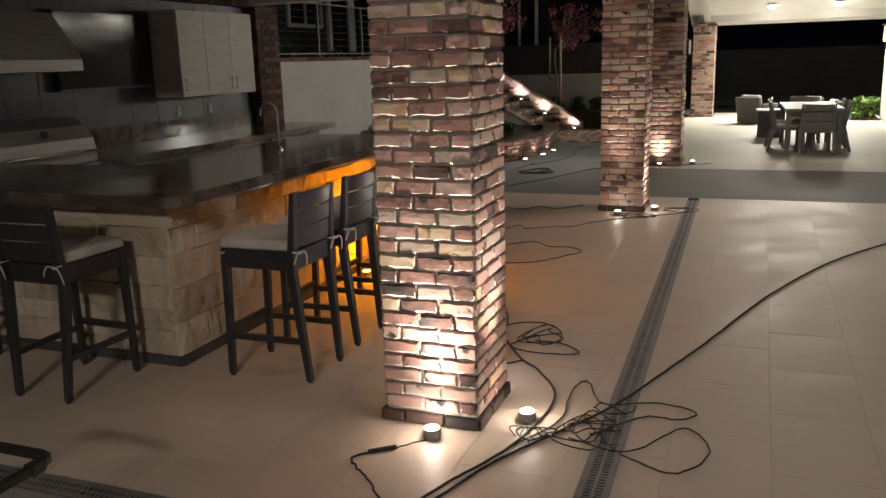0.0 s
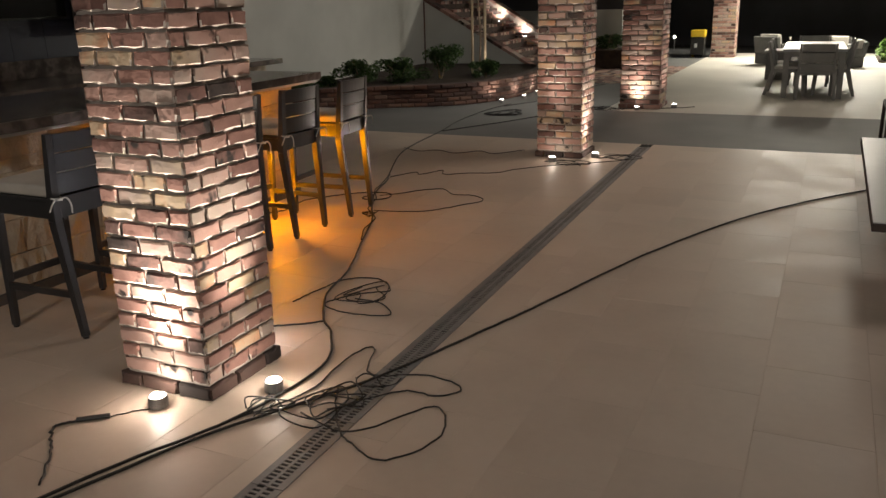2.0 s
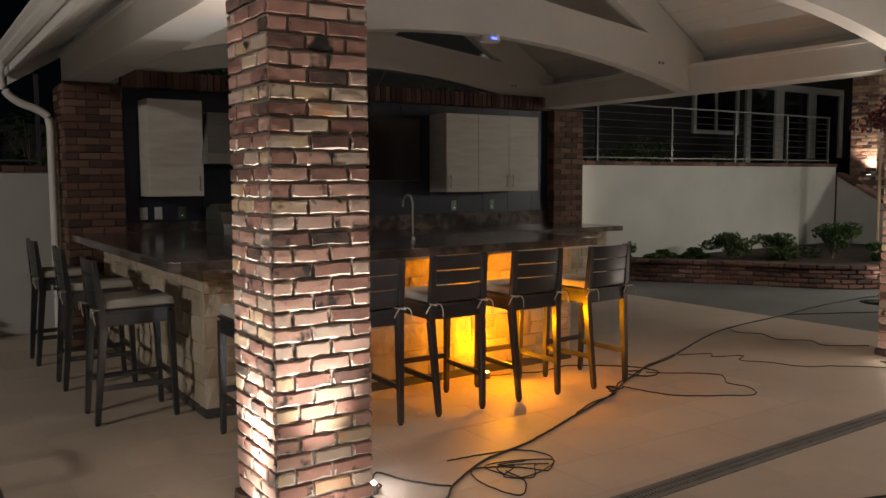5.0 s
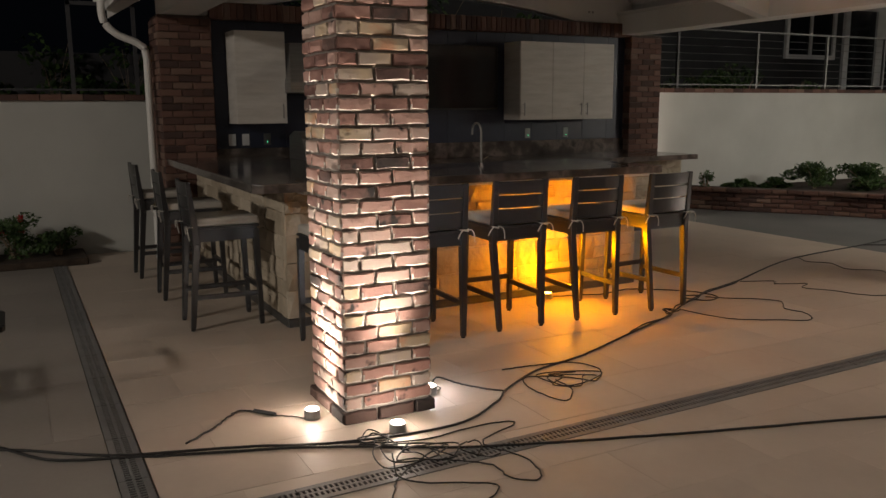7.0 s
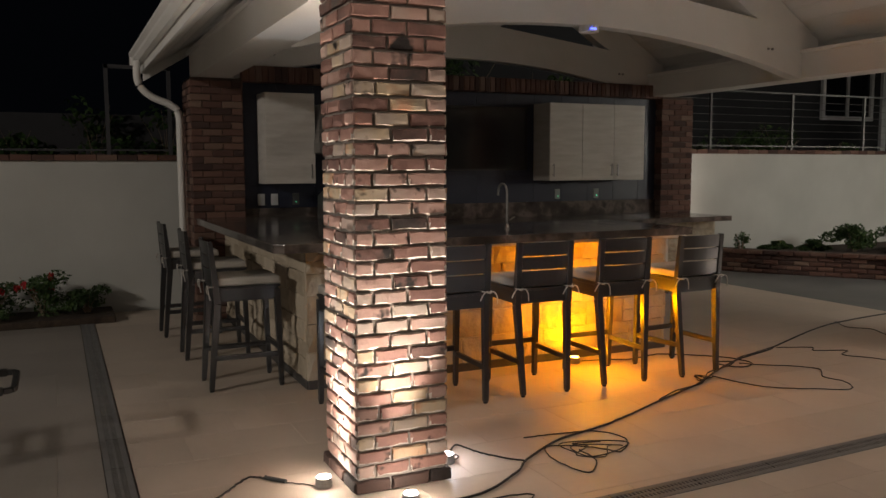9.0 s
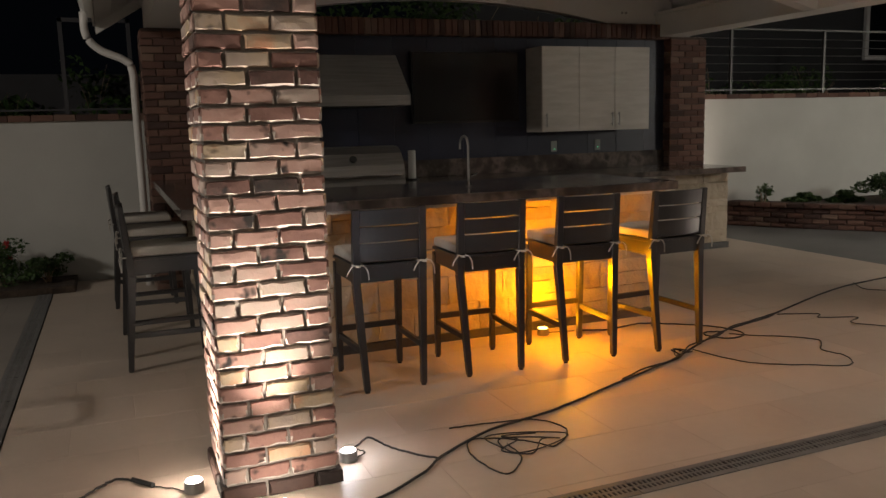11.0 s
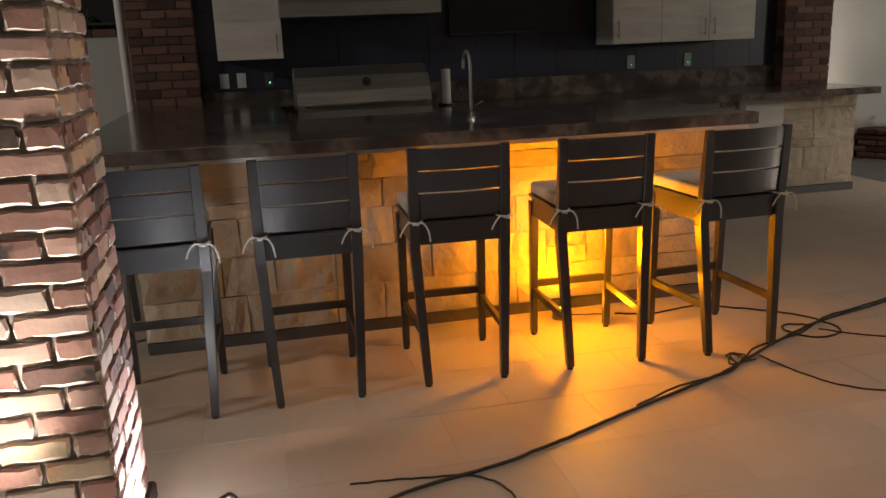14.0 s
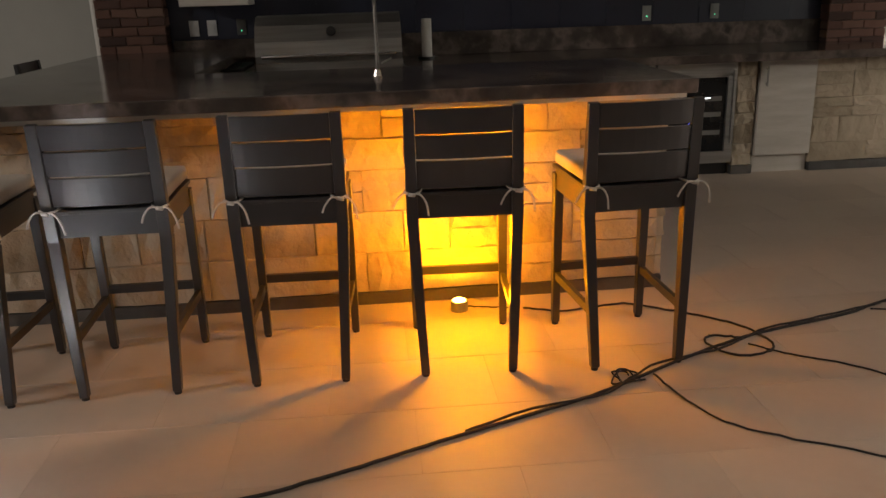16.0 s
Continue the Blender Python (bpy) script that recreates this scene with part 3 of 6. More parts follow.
block("plinth", (CF - 0.045, CF + 0.012, 8.30, 8.468, 0, 0.068), M_GREYCASE, base)
block("plinth", (CF - 0.045, CF + 0.012, 8.94, 9.70, 0, 0.068), M_GREYCASE, base)
cabinet("base_cabinet", "whitewashed base cabinet with steel handle beside the drinks cooler", -6.0, CF + 0.02, 8.475, 8.925, 0.14, 0.88, 1, "base cabinets", False, (-1,))
block("toe_kick", (-5.9, CF - 0.03, 8.475, 8.925, 0, 0.135), M_CAB, None)
tagged(bpy.data.objects["toe_kick"], "whitewashed toe kick under the base cabinet", "toe kick")
for k, (a, b) in enumerate(((5.80, 6.42), (6.425, 7.04), (7.045, 7.655))):
    cabinet("base_cabinet", "whitewashed base cabinet with steel handle under the back counter", -6.0, CF + 0.02, a, b, 0.10, 0.88, 1, "base cabinets", False, (1,))
for k, (a, b) in enumerate(((4.0, 4.68), (4.69, 5.79))):
    cabinet("base_cabinet", "whitewashed base cabinet with steel bar handles under the grill", -6.0, CF + 0.02, a, b, 0.10, 0.88 if k == 0 else 0.70, 2 if k else 1, "base cabinets", False, (1, -1))
bm = bmesh.new()
box(bm, -5.9, CF - 0.03, 4.0, 7.655, 0, 0.098)
solo("toe_kick", bm, M_CAB, "whitewashed toe kick under the back cabinets", "toe kick")

cooler = thing("drinks_cooler", "stainless steel undercounter drinks cooler with a dark glass door", "drinks cooler", at=pose(CF + 0.02, 7.98, 0.10))
block("body", (-0.6, -0.05, -0.31, 0.31, 0, 0.78), M_GREYCASE, cooler)
bm = bmesh.new()
box(bm, -0.048, 0, -0.31, -0.245, 0.0, 0.78)
box(bm, -0.048, 0, 0.245, 0.31, 0.0, 0.78)
box(bm, -0.048, 0, -0.245, 0.245, 0.0, 0.09)
box(bm, -0.048, 0, -0.245, 0.245, 0.66, 0.78)
door = part("door", bm, M_STEEL, cooler, "stainless steel door frame")
block("pane", (-0.03, -0.024, -0.245, 0.245, 0.09, 0.66), M_PANE, door, "dark glass")
bm = bmesh.new()
bar(bm, (0.045, 0.275, 0.16), (0.045, 0.275, 0.72), 0.022)
bar(bm, (0, 0.275, 0.2), (0.045, 0.275, 0.2), 0.014)
bar(bm, (0, 0.275, 0.68), (0.045, 0.275, 0.68), 0.014)
part("handle", bm, M_STEEL, door)
for z in (0.22, 0.36, 0.48):
    block("shelf_front", (-0.023, -0.018, -0.21, 0.21, z, z + 0.035), M_GREYWOOD, cooler, "pale wooden rack front")
block("display", (-0.022, -0.017, -0.04, 0.01, 0.31, 0.325), G_BLUE, cooler, "blue lit display")
# Emissive strip stands in for a reflection on the cooler door.
block("light_strip", (-0.022, -0.017, 0.03, 0.12, 0.50, 0.507), G_REFLECTION, cooler, "cool white glow standing in for a reflection")
block("plinth", (-0.5, -0.06, -0.3, 0.3, -0.10, -0.002), M_BLACK, cooler)

bm = bmesh.new()
box(bm, -6.07, -5.06, 3.97, 4.69, 0.887, 0.947)
box(bm, -6.07, -5.96, 4.69, 5.77, 0.887, 0.947)
box(bm, -6.07, -5.06, 5.77, 9.72, 0.887, 0.947)
solo("marble_worktop", bm, M_MARBLE, "polished dark veined marble worktop of the back counter", "worktop", bevel=0.004)
bm = bmesh.new()
box(bm, -6.068, -6.048, 3.98, 9.43, 0.948, 1.13)
solo("backsplash", bm, M_MARBLE, "dark mottled marble upstand behind the back counter", "backsplash", bevel=0.002)

# grill
grill = thing("gas_grill", "stainless steel built-in gas grill with a closed hood", "grill", at=pose(-5.5, 5.23, 0.86))
block("firebox", (-0.40, 0.16, -0.535, 0.535, -0.15, 0.12), M_STEEL, grill, bevel=0.004)
bm = bmesh.new()
prof = [(-0.38, 0.121), (0.16, 0.121), (0.165, 0.17), (0.14, 0.27), (0.06, 0.38), (-0.04, 0.44), (-0.2, 0.45), (-0.36, 0.40)]
for y0, y1 in ((-0.53, 0.53),):
    a = [bm.verts.new((x, y0, z)) for x, z in prof]
    b = [bm.verts.new((x, y1, z)) for x, z in prof]
    for i in range(len(prof)):
        bm.faces.new((a[i], a[(i + 1) % len(prof)], b[(i + 1) % len(prof)], b[i]))
    bm.faces.new(a)
    bm.faces.new(b[::-1])
lid = part("lid", bm, M_STEEL, grill, "domed steel hood")
bm = bmesh.new()
tube(bm, [Vector((0.21, -0.48, 0.17)), Vector((0.21, 0.48, 0.17))], 0.014, 10)
for y in (-0.46, 0, 0.46):
    bar(bm, (0.16, y, 0.17), (0.21, y, 0.17), 0.018)
part("handle", bm, M_CHROME, lid)
bm = bmesh.new()
tube(bm, [Vector((0.12, 0.02, 0.33)), Vector((0.135, 0.02, 0.338))], 0.035, 14)
part("thermometer", bm, M_BLACK, lid, "dark round thermometer")
block("control_panel", (0.161, 0.185, -0.53, 0.53, -0.13, 0.06), M_STEEL, grill, bevel=0.003)
bm = bmesh.new()
tube(bm, [Vector((0.23, -0.5, 0.05)), Vector((0.23, 0.5, 0.05))], 0.010, 10)
for y in (-0.47, 0, 0.47):
    bar(bm, (0.18, y, 0.05), (0.23, y, 0.05), 0.014)
part("towel_bar", bm, M_CHROME, grill)
for y in (-0.4, -0.2, 0.2, 0.4):
    bm = bmesh.new()
    tube(bm, [Vector((0.185, y, -0.04)), Vector((0.215, y, -0.04))], 0.024, 12)
    part("knob", bm, M_GREYCASE, grill)
bm = bmesh.new()
box(bm, -5.85, -5.25, 4.05, 4.62, 0.948, 0.965)
solo("side_burner_cover", bm, M_BLACK, "glossy black burner cover on the back worktop", "burner cover", bevel=0.004)

roll = thing("paper_towel_roll", "white paper towel roll on a dark stand on the worktop", "paper towel roll", at=pose(-5.72, 5.97, 0.948))
bm = bmesh.new()
disc(bm, (0, 0), 0.07, 0, 0.015, 18)
part("stand", bm, M_BLACK, roll)
bm = bmesh.new()
disc(bm, (0, 0), 0.04, 0.016, 0.30, 18)
part("roll", bm, M_PAPER, roll)
bm = bmesh.new()
disc(bm, (0, 0), 0.006, 0.30, 0.33, 8)
part("rod", bm, M_BLACK, roll)


def plate(y, z, material, led=None, x=-6.069):
    p = thing("wall_plate", "white switch plate on the navy tiles" if material is M_FRAME else "grey socket plate with small green light on the navy tiles", "switch plate", "wall plates", at=pose(x, y, z))
    block("cover", (0, 0.008, -0.037, 0.037, -0.06, 0.06), material, p, bevel=0.002)
    block("rocker", (0.0085, 0.012, -0.017, 0.017, -0.034, 0.034), material, p)
    if led:
        block("indicator", (0.0125, 0.014, -0.004, 0.004, -0.03, -0.022), led, p, "green indicator light")


plate(4.15, 1.22, M_FRAME)
plate(4.29, 1.22, M_FRAME)
plate(4.52, 1.22, M_GREYCASE, G_GREEN)
plate(7.83, 1.22, M_GREYWOOD, G_GREEN)
plate(8.41, 1.22, M_GREYWOOD, G_GREEN)

# ---------------------------------------------------------------- bar counter
barb = thing("stone_bar", "split limestone bar base with a dark plinth, lit amber", "bar base", at=pose(0, 0, 0))
block("core", (-3.70, -2.995, 3.785, 6.86, 0, 0.992), M_STONE_BED, barb)
block("core", (-5.94, -3.70, 3.785, 4.45, 0, 0.992), M_STONE_BED, barb)
stone_face(barb, pose(-2.999, 3.74, 0), 3.13, 0.992, 61, 0.062)
stone_face(barb, Matrix.Translation((-5.93, 3.789, 0)) @ Matrix(((0, 1, 0, 0), (-1, 0, 0, 0), (0, 0, 1, 0), (0, 0, 0, 1))), 2.96, 0.992, 62, 0.062)
stone_face(barb, Matrix.Translation((-2.96, 6.856, 0)) @ Matrix(((0, -1, 0, 0), (1, 0, 0, 0), (0, 0, 1, 0), (0, 0, 0, 1))), 0.74, 0.992, 63, 0.062)
block("plinth", (-2.995, -2.940, 3.745, 6.90, 0, 0.060), M_GREYCASE, barb, "dark plinth strip")
block("plinth", (-5.93, -2.96, 3.735, 3.784, 0, 0.060), M_GREYCASE, barb, "dark plinth strip")
bm = bmesh.new()
outline = [(-2.66, 3.52), (-2.66, 6.92), (-3.83, 6.92), (-3.83, 4.55), (-5.945, 4.55), (-5.945, 3.46), (-2.72, 3.46)]
lo = [bm.verts.new((x, y, 0.994)) for x, y in outline]
hi = [bm.verts.new((x, y, 1.055)) for x, y in outline]
bm.faces.new(lo[::-1])
bm.faces.new(hi)
for i in range(len(outline)):
    bm.faces.new((lo[i], lo[(i + 1) % 7], hi[(i + 1) % 7], hi[i]))
solo("marble_worktop", bm, M_MARBLE, "thick polished dark veined marble bar top", "bar top", bevel=0.006)

# White board added below the overhang to bounce the amber light down.
bm = bmesh.new()
box(bm, -2.938, -2.69, 3.80, 6.88, 0.972, 0.993)
solo("overhang_board", bm, M_WHITE, "added white reflector board under the bar overhang", "support board")
tap = thing("bar_tap", "slim chrome gooseneck tap on the bar top", "tap", at=pose(-3.33, 5.55, 1.056))
bm = bmesh.new()
disc(bm, (0, 0), 0.026, 0, 0.03, 16, 0.018)
part("base", bm, M_CHROME, tap)
bm = bmesh.new()
tube(bm, smooth_line([(0, 0, 0.03), (0, 0, 0.2), (0, 0, 0.29), (-0.03, 0, 0.345), (-0.09, 0, 0.355), (-0.14, 0, 0.32), (-0.15, 0, 0.26)]), 0.009, 10)
part("spout", bm, M_STEEL, tap, smooth=True)
bm = bmesh.new()
bar(bm, (0, 0.02, 0.06), (0.0, 0.07, 0.085), 0.009)
part("lever", bm, M_CHROME, tap)

# ---------------------------------------------------------------- bar stools


def bar_stool():
    """Counter stool; the sitter looks along -x, the middle of the back feet lies at the origin."""
    s = thing("bar_stool", "charcoal bar stool with slatted back and tied beige seat cushion", "bar stool", "bar stools")
    W = 0.385
    for sy in (-1, 1):
        bm = bmesh.new()
        y = sy * (W / 2 - 0.02)
        yt = sy * (W / 2 + 0.006)
        bar(bm, (0.0, y, 0.012), (-0.050, yt, 0.62), 0.033, 0.044, 0.034, 0.05)
        bar(bm, (-0.050, yt, 0.62), (-0.012, yt, 1.05), 0.044, 0.040, 0.05, 0.026)
        leg = part("back_leg", bm, M_STOOL, s, bevel=0.002, seg=1)
        bm = bmesh.new()
        disc(bm, (0.0, y), 0.015, 0, 0.0115, 8)
        part("foot_glide", bm, M_RUBBER, leg)
        bm = bmesh.new()
        yf = sy * (W / 2 + 0.002)
        bar(bm, (-0.485, yf, 0.012), (-0.465, yf, 0.70), 0.032, 0.042, 0.033, 0.042)
        leg = part("front_leg", bm, M_STOOL, s, bevel=0.002, seg=1)
        bm = bmesh.new()
        disc(bm, (-0.485, yf), 0.015, 0, 0.0115, 8)
        part("foot_glide", bm, M_RUBBER, leg)
        bm = bmesh.new()
        bar(bm, (-0.475, yf, 0.235), (-0.022, sy * (W / 2 - 0.012), 0.235), 0.02, 0.02, 0.034, 0.034)
        part("side_stretcher", bm, M_STOOL, s)
        bm = bmesh.new()
        bar(bm, (-0.455, yf, 0.675), (-0.07, yt, 0.675), 0.026, 0.026, 0.085, 0.085)
        part("side_rail", bm, M_STOOL, s)
    bm = bmesh.new()
    bar(bm, (-0.478, -W / 2, 0.275), (-0.478, W / 2, 0.275), 0.02, 0.02, 0.036, 0.036, side=(1, 0, 0))
    part("foot_rail", bm, M_STOOL, s)
    for x in (-0.465, -0.052):
        bm = bmesh.new()
        box(bm, x - 0.013, x + 0.013, -W / 2 + 0.012, W / 2 - 0.012, 0.632, 0.718)
        part("apron", bm, M_STOOL, s)
    block("seat_board", (-0.488, -0.03, -W / 2 - 0.02, W / 2 + 0.02, 0.7185, 0.734), M_STOOL, s, bevel=0.003)

    def slat(z0, z1):
        bm = bmesh.new()
        n = 8
        rows = []
        for i in range(n + 1):
            u = -1 + 2 * i / n
            bow = 0.016 * (1 - u * u)
            y = u * (W / 2 - 0.016)
            quad = []
            for z in (z0, z1):
                lean = -0.046 + 0.038 * (z - 0.62) / 0.43
                quad += [(lean - 0.008 + bow, y, z), (lean + 0.008 + bow, y, z)]
            rows.append([bm.verts.new(q) for q in (quad[0], quad[1], quad[3], quad[2])])
        for a, b in zip(rows, rows[1:]):
            for k in range(4):
                bm.faces.new((a[k], a[(k + 1) % 4], b[(k + 1) % 4], b[k]))
        bm.faces.new(rows[0])
        bm.faces.new(rows[-1][::-1])
        part("back_slat", bm, M_STOOL, s)
    slat(0.957, 1.046)
    slat(0.863, 0.949)
    slat(0.752, 0.855)
    bm = bmesh.new()
    box(bm, -0.50, -0.055, -W / 2 - 0.012, W / 2 + 0.012, 0.735, 0.795)
    for v in bm.verts:
        if v.co.z > 0.78:
            v.co.x += 0.012 if v.co.x < -0.3 else -0.004
    cushion = part("cushion", bm, M_CUSHION, s, "beige canvas seat cushion", bevel=0.022, smooth=True, seg=4)
    for sy in (-1, 1):
        yy = sy * (W / 2 + 0.006)
        bm = bmesh.new()
        tube(bm, smooth_line([(-0.06, yy - sy * 0.04, 0.742), (-0.02, yy - sy * 0.028, 0.738), (-0.004, yy, 0.735), (-0.025, yy + sy * 0.028, 0.742)], 5), 0.004, 6)
        tube(bm, smooth_line([(-0.004, yy, 0.735), (0.012, yy - 0.03, 0.742), (0.012, yy - 0.055, 0.715), (0.006, yy - 0.068, 0.685)], 5), 0.004, 6)
        tube(bm, smooth_line([(-0.004, yy, 0.735), (0.014, yy + 0.03, 0.738), (0.014, yy + 0.052, 0.705), (0.006, yy + 0.060, 0.655)], 5), 0.004, 6)
        tube(bm, [Vector((0.0, yy - 0.012, 0.736)), Vector((0.01, yy + 0.012, 0.734))], 0.0075, 6)
        part("cushion_tie", bm, M_TIE, cushion, "knotted pale cotton tie", smooth=True)
    return s


stool = bar_stool()
stool.matrix_basis = pose(-2.09, 6.50, 0, 0, 0, 3.2)
for x, y, a in ((-2.122, 5.834, -2.0), (-2.137, 5.176, -1.5), (-2.122, 4.532, 0.5), (-2.103, 3.92, 0.0),
                (-3.365, 3.125, -90.5), (-4.42, 3.11, -91.0), (-5.44, 3.06, -89.0)):
    copy_thing(stool, pose(x, y, 0, 0, 0, a))

# ---------------------------------------------------------------- bar pavilion roof
YC, HALF = 6.513, 3.44
SLOPE = 0.62


def under(d):
    return 2.55 + SLOPE * (HALF - abs(d))


def arch(d):
    d = min(abs(d), 2.62)
    return 2.455 + 0.345 * (1 - (d / 2.62) ** 2) if d < 2.62 else 2.455


def strip(bm, ds, lo, hi, x0, x1, yc):
    rings = [[bm.verts.new(p) for p in ((x0, yc + d, lo(d)), (x1, yc + d, lo(d)), (x1, yc + d, hi(d)), (x0, yc + d, hi(d)))] for d in ds]
    for a, b in zip(rings, rings[1:]):
        for k in range(4):
            bm.faces.new((a[k], a[(k + 1) % 4], b[(k + 1) % 4], b[k]))
    bm.faces.new(rings[0])
    bm.faces.new(rings[-1][::-1])


def chord_top(d):
    return 3.24 - 0.115 * abs(d)


def rafter_low(d):
    return max(chord_top(d), 3.02 + 0.62 * (2.0 - abs(d)))


for tx in (-1.27, -3.70, -6.10):
    t = thing("roof_truss", "white painted timber truss with an arched bottom chord and open webs", "roof truss", "roof trusses", at=pose(0, 0, 0))
    bm = bmesh.new()
    strip(bm, [-2.9 + 5.8 * i / 40 for i in range(41)], arch, lambda d: min(chord_top(d), under(d) - 0.03), tx - 0.07, tx + 0.07, YC)
    part("arched_chord", bm, M_WHITE, t)
    for sgn in (-1, 1):
        bm = bmesh.new()
        ds = sorted(sgn * (0.0 + 2.9 * i / 24) for i in range(25))
        strip(bm, ds, lambda d: rafter_low(d) + 0.001, lambda d: under(d) - 0.02, tx - 0.068, tx + 0.068, YC)
        part("rafter", bm, M_WHITE, t)
        bm = bmesh.new()
        bar(bm, (tx, YC + sgn * 0.34, 3.15), (tx, YC + sgn * 0.95, 3.64), 0.13, 0.13, 0.12, 0.12, side=(1, 0, 0))
        part("strut", bm, M_WHITE, t)
        for dz in (0, 0.055):
            bm = bmesh.new()
            tube(bm, [Vector((tx + 0.07, YC + sgn * (2.2 + dz), 2.72)), Vector((tx + 0.082, YC + sgn * (2.2 + dz), 2.72))], 0.013, 8)
            part("bolt", bm, M_STEEL, t)
    block("king_post", (tx - 0.066, tx + 0.066, YC - 0.09, YC + 0.09, 3.2, 4.2), M_WHITE, t)

for sgn in (-1, 1):
    y = YC + sgn * 2.845
    b = thing("eave_beam", "white painted boxed eave beam resting on the brick columns", "roof beam", "eave beams", at=pose(0, 0, 0))
    block("beam", (-6.3, -0.74, y - 0.17, y + 0.17, 2.452, 2.70), M_WHITE, b, bevel=0.004)
    block("ledge", (-6.3, -0.735, y - 0.20, y + 0.20, 2.70, 2.735), M_WHITE, b)
    # ceiling slope, roof covering, fascia, gutter
    bm = bmesh.new()
    n = 22
    for i in range(n):
        d0, d1 = 0.02 + (HALF - 0.02) * i / n, 0.02 + (HALF - 0.02) * (i + 1) / n - 0.006
        lo_ = [(-6.6, d0), (-0.72, d0), (-0.72, d1), (-6.6, d1)]
        a = [bm.verts.new((x, YC + sgn * d, under(d))) for x, d in lo_]
        c = [bm.verts.new((x, YC + sgn * d, under(d) + 0.03)) for x, d in lo_]
        bm.faces.new(a)
        bm.faces.new(c[::-1])
        for k in range(4):
            bm.faces.new((a[k], a[(k + 1) % 4], c[(k + 1) % 4], c[k]))
    setting("ceiling", bm, M_WHITE, "white tongue and groove boarded sloping ceiling of the bar pavilion", "ceiling")
    bm = bmesh.new()
    n = 18
    for i in range(n):
        d0, d1 = (HALF + 0.03) * i / n, (HALF + 0.03) * (i + 1) / n + 0.02
        lo_ = [(-6.62, d0), (-0.66, d0), (-0.66, d1), (-6.62, d1)]
        a = [bm.verts.new((x, YC + sgn * d, under(d) + (0.17 if j < 2 else 0.19))) for j, (x, d) in enumerate(lo_)]
        c = [bm.verts.new(v.co + Vector((0, 0, 0.03))) for v in a]
        bm.faces.new(a)
        bm.faces.new(c[::-1])
        for k in range(4):
            bm.faces.new((a[k], a[(k + 1) % 4], c[(k + 1) % 4], c[k]))
    setting("roof", bm, M_SHINGLE, "dark shingled roof of the bar pavilion", "roof")
    for x in (-0.70, -6.58):
        bm = bmesh.new()
        strip(bm, sorted(sgn * HALF * i / 12 for i in range(13)), lambda d: under(d) - 0.10, lambda d: under(d) + 0.168, x - 0.02, x + 0.02, YC)
        setting("trim_rake", bm, M_WHITE, "white rake board along the roof edge", "rake board")
    ye = YC + sgn * (HALF + 0.002)
    g = thing("gutter", "white eave gutter with fascia board", "gutter", "gutters", at=pose(0, 0, 0))
    block("fascia", (-6.6, -0.70, min(ye, ye + sgn * 0.02), max(ye, ye + sgn * 0.02), 2.53, 2.73), M_WHITE, g)
    bm = bmesh.new()
    prof = [(0.022, 2.50), (0.075, 2.50), (0.10, 2.54), (0.10, 2.57), (0.125, 2.60), (0.125, 2.625), (0.118, 2.625), (0.092, 2.575), (0.07, 2.51), (0.03, 2.51), (0.03, 2.62), (0.022, 2.62)]
    a = [bm.verts.new((-6.62, ye + sgn * p, z + 0.11)) for p, z in prof]
    c = [bm.verts.new((-0.66, ye + sgn * p, z + 0.11)) for p, z in prof]
    for i in range(len(prof)):
        bm.faces.new((a[i], a[(i + 1) % len(prof)], c[(i + 1) % len(prof)], c[i]))
    part("trough", bm, M_WHITE, g)
    bm = bmesh.new()
    box(bm, -6.62, -6.615, min(ye, ye + sgn * 0.12), max(ye, ye + sgn * 0.12), 2.61, 2.73)
    part("end_cap", bm, M_WHITE, g)
down = smooth_line([(-6.2, 2.98, 2.61), (-6.2, 2.99, 2.40), (-6.2, 3.10, 2.27), (-6.2, 3.30, 2.18), (-6.2, 3.365, 2.08), (-6.2, 3.37, 1.7), (-6.2, 3.37, 0.02)], 8)
bm = bmesh.new()
tube(bm, down, 0.036, 10)
solo("downspout", bm, M_WHITE, "white bent downspout running down the kitchen pier", "downspout", smooth=True)
fix = thing("ceiling_speaker", "round white device with a blue light under the roof truss", "ceiling device", at=pose(-3.66, 6.57, arch(0.06) + 0.001))
bm = bmesh.new()
disc(bm, (0, 0), 0.09, -0.055, 0.0, 18)
part("housing", bm, M_WHITE, fix)
block("indicator", (0.0885, 0.096, -0.050, 0.010, -0.042, -0.034), G_BLUE, fix, "blue indicator light")

# ---------------------------------------------------------------- dining pavilion
P2C, P2H = 18.5, 5.85


def under2(d):
    return 2.72 + 0.22 * (P2H + d) if d < 0 else 2.39 + 0.28 * (P2H - d)


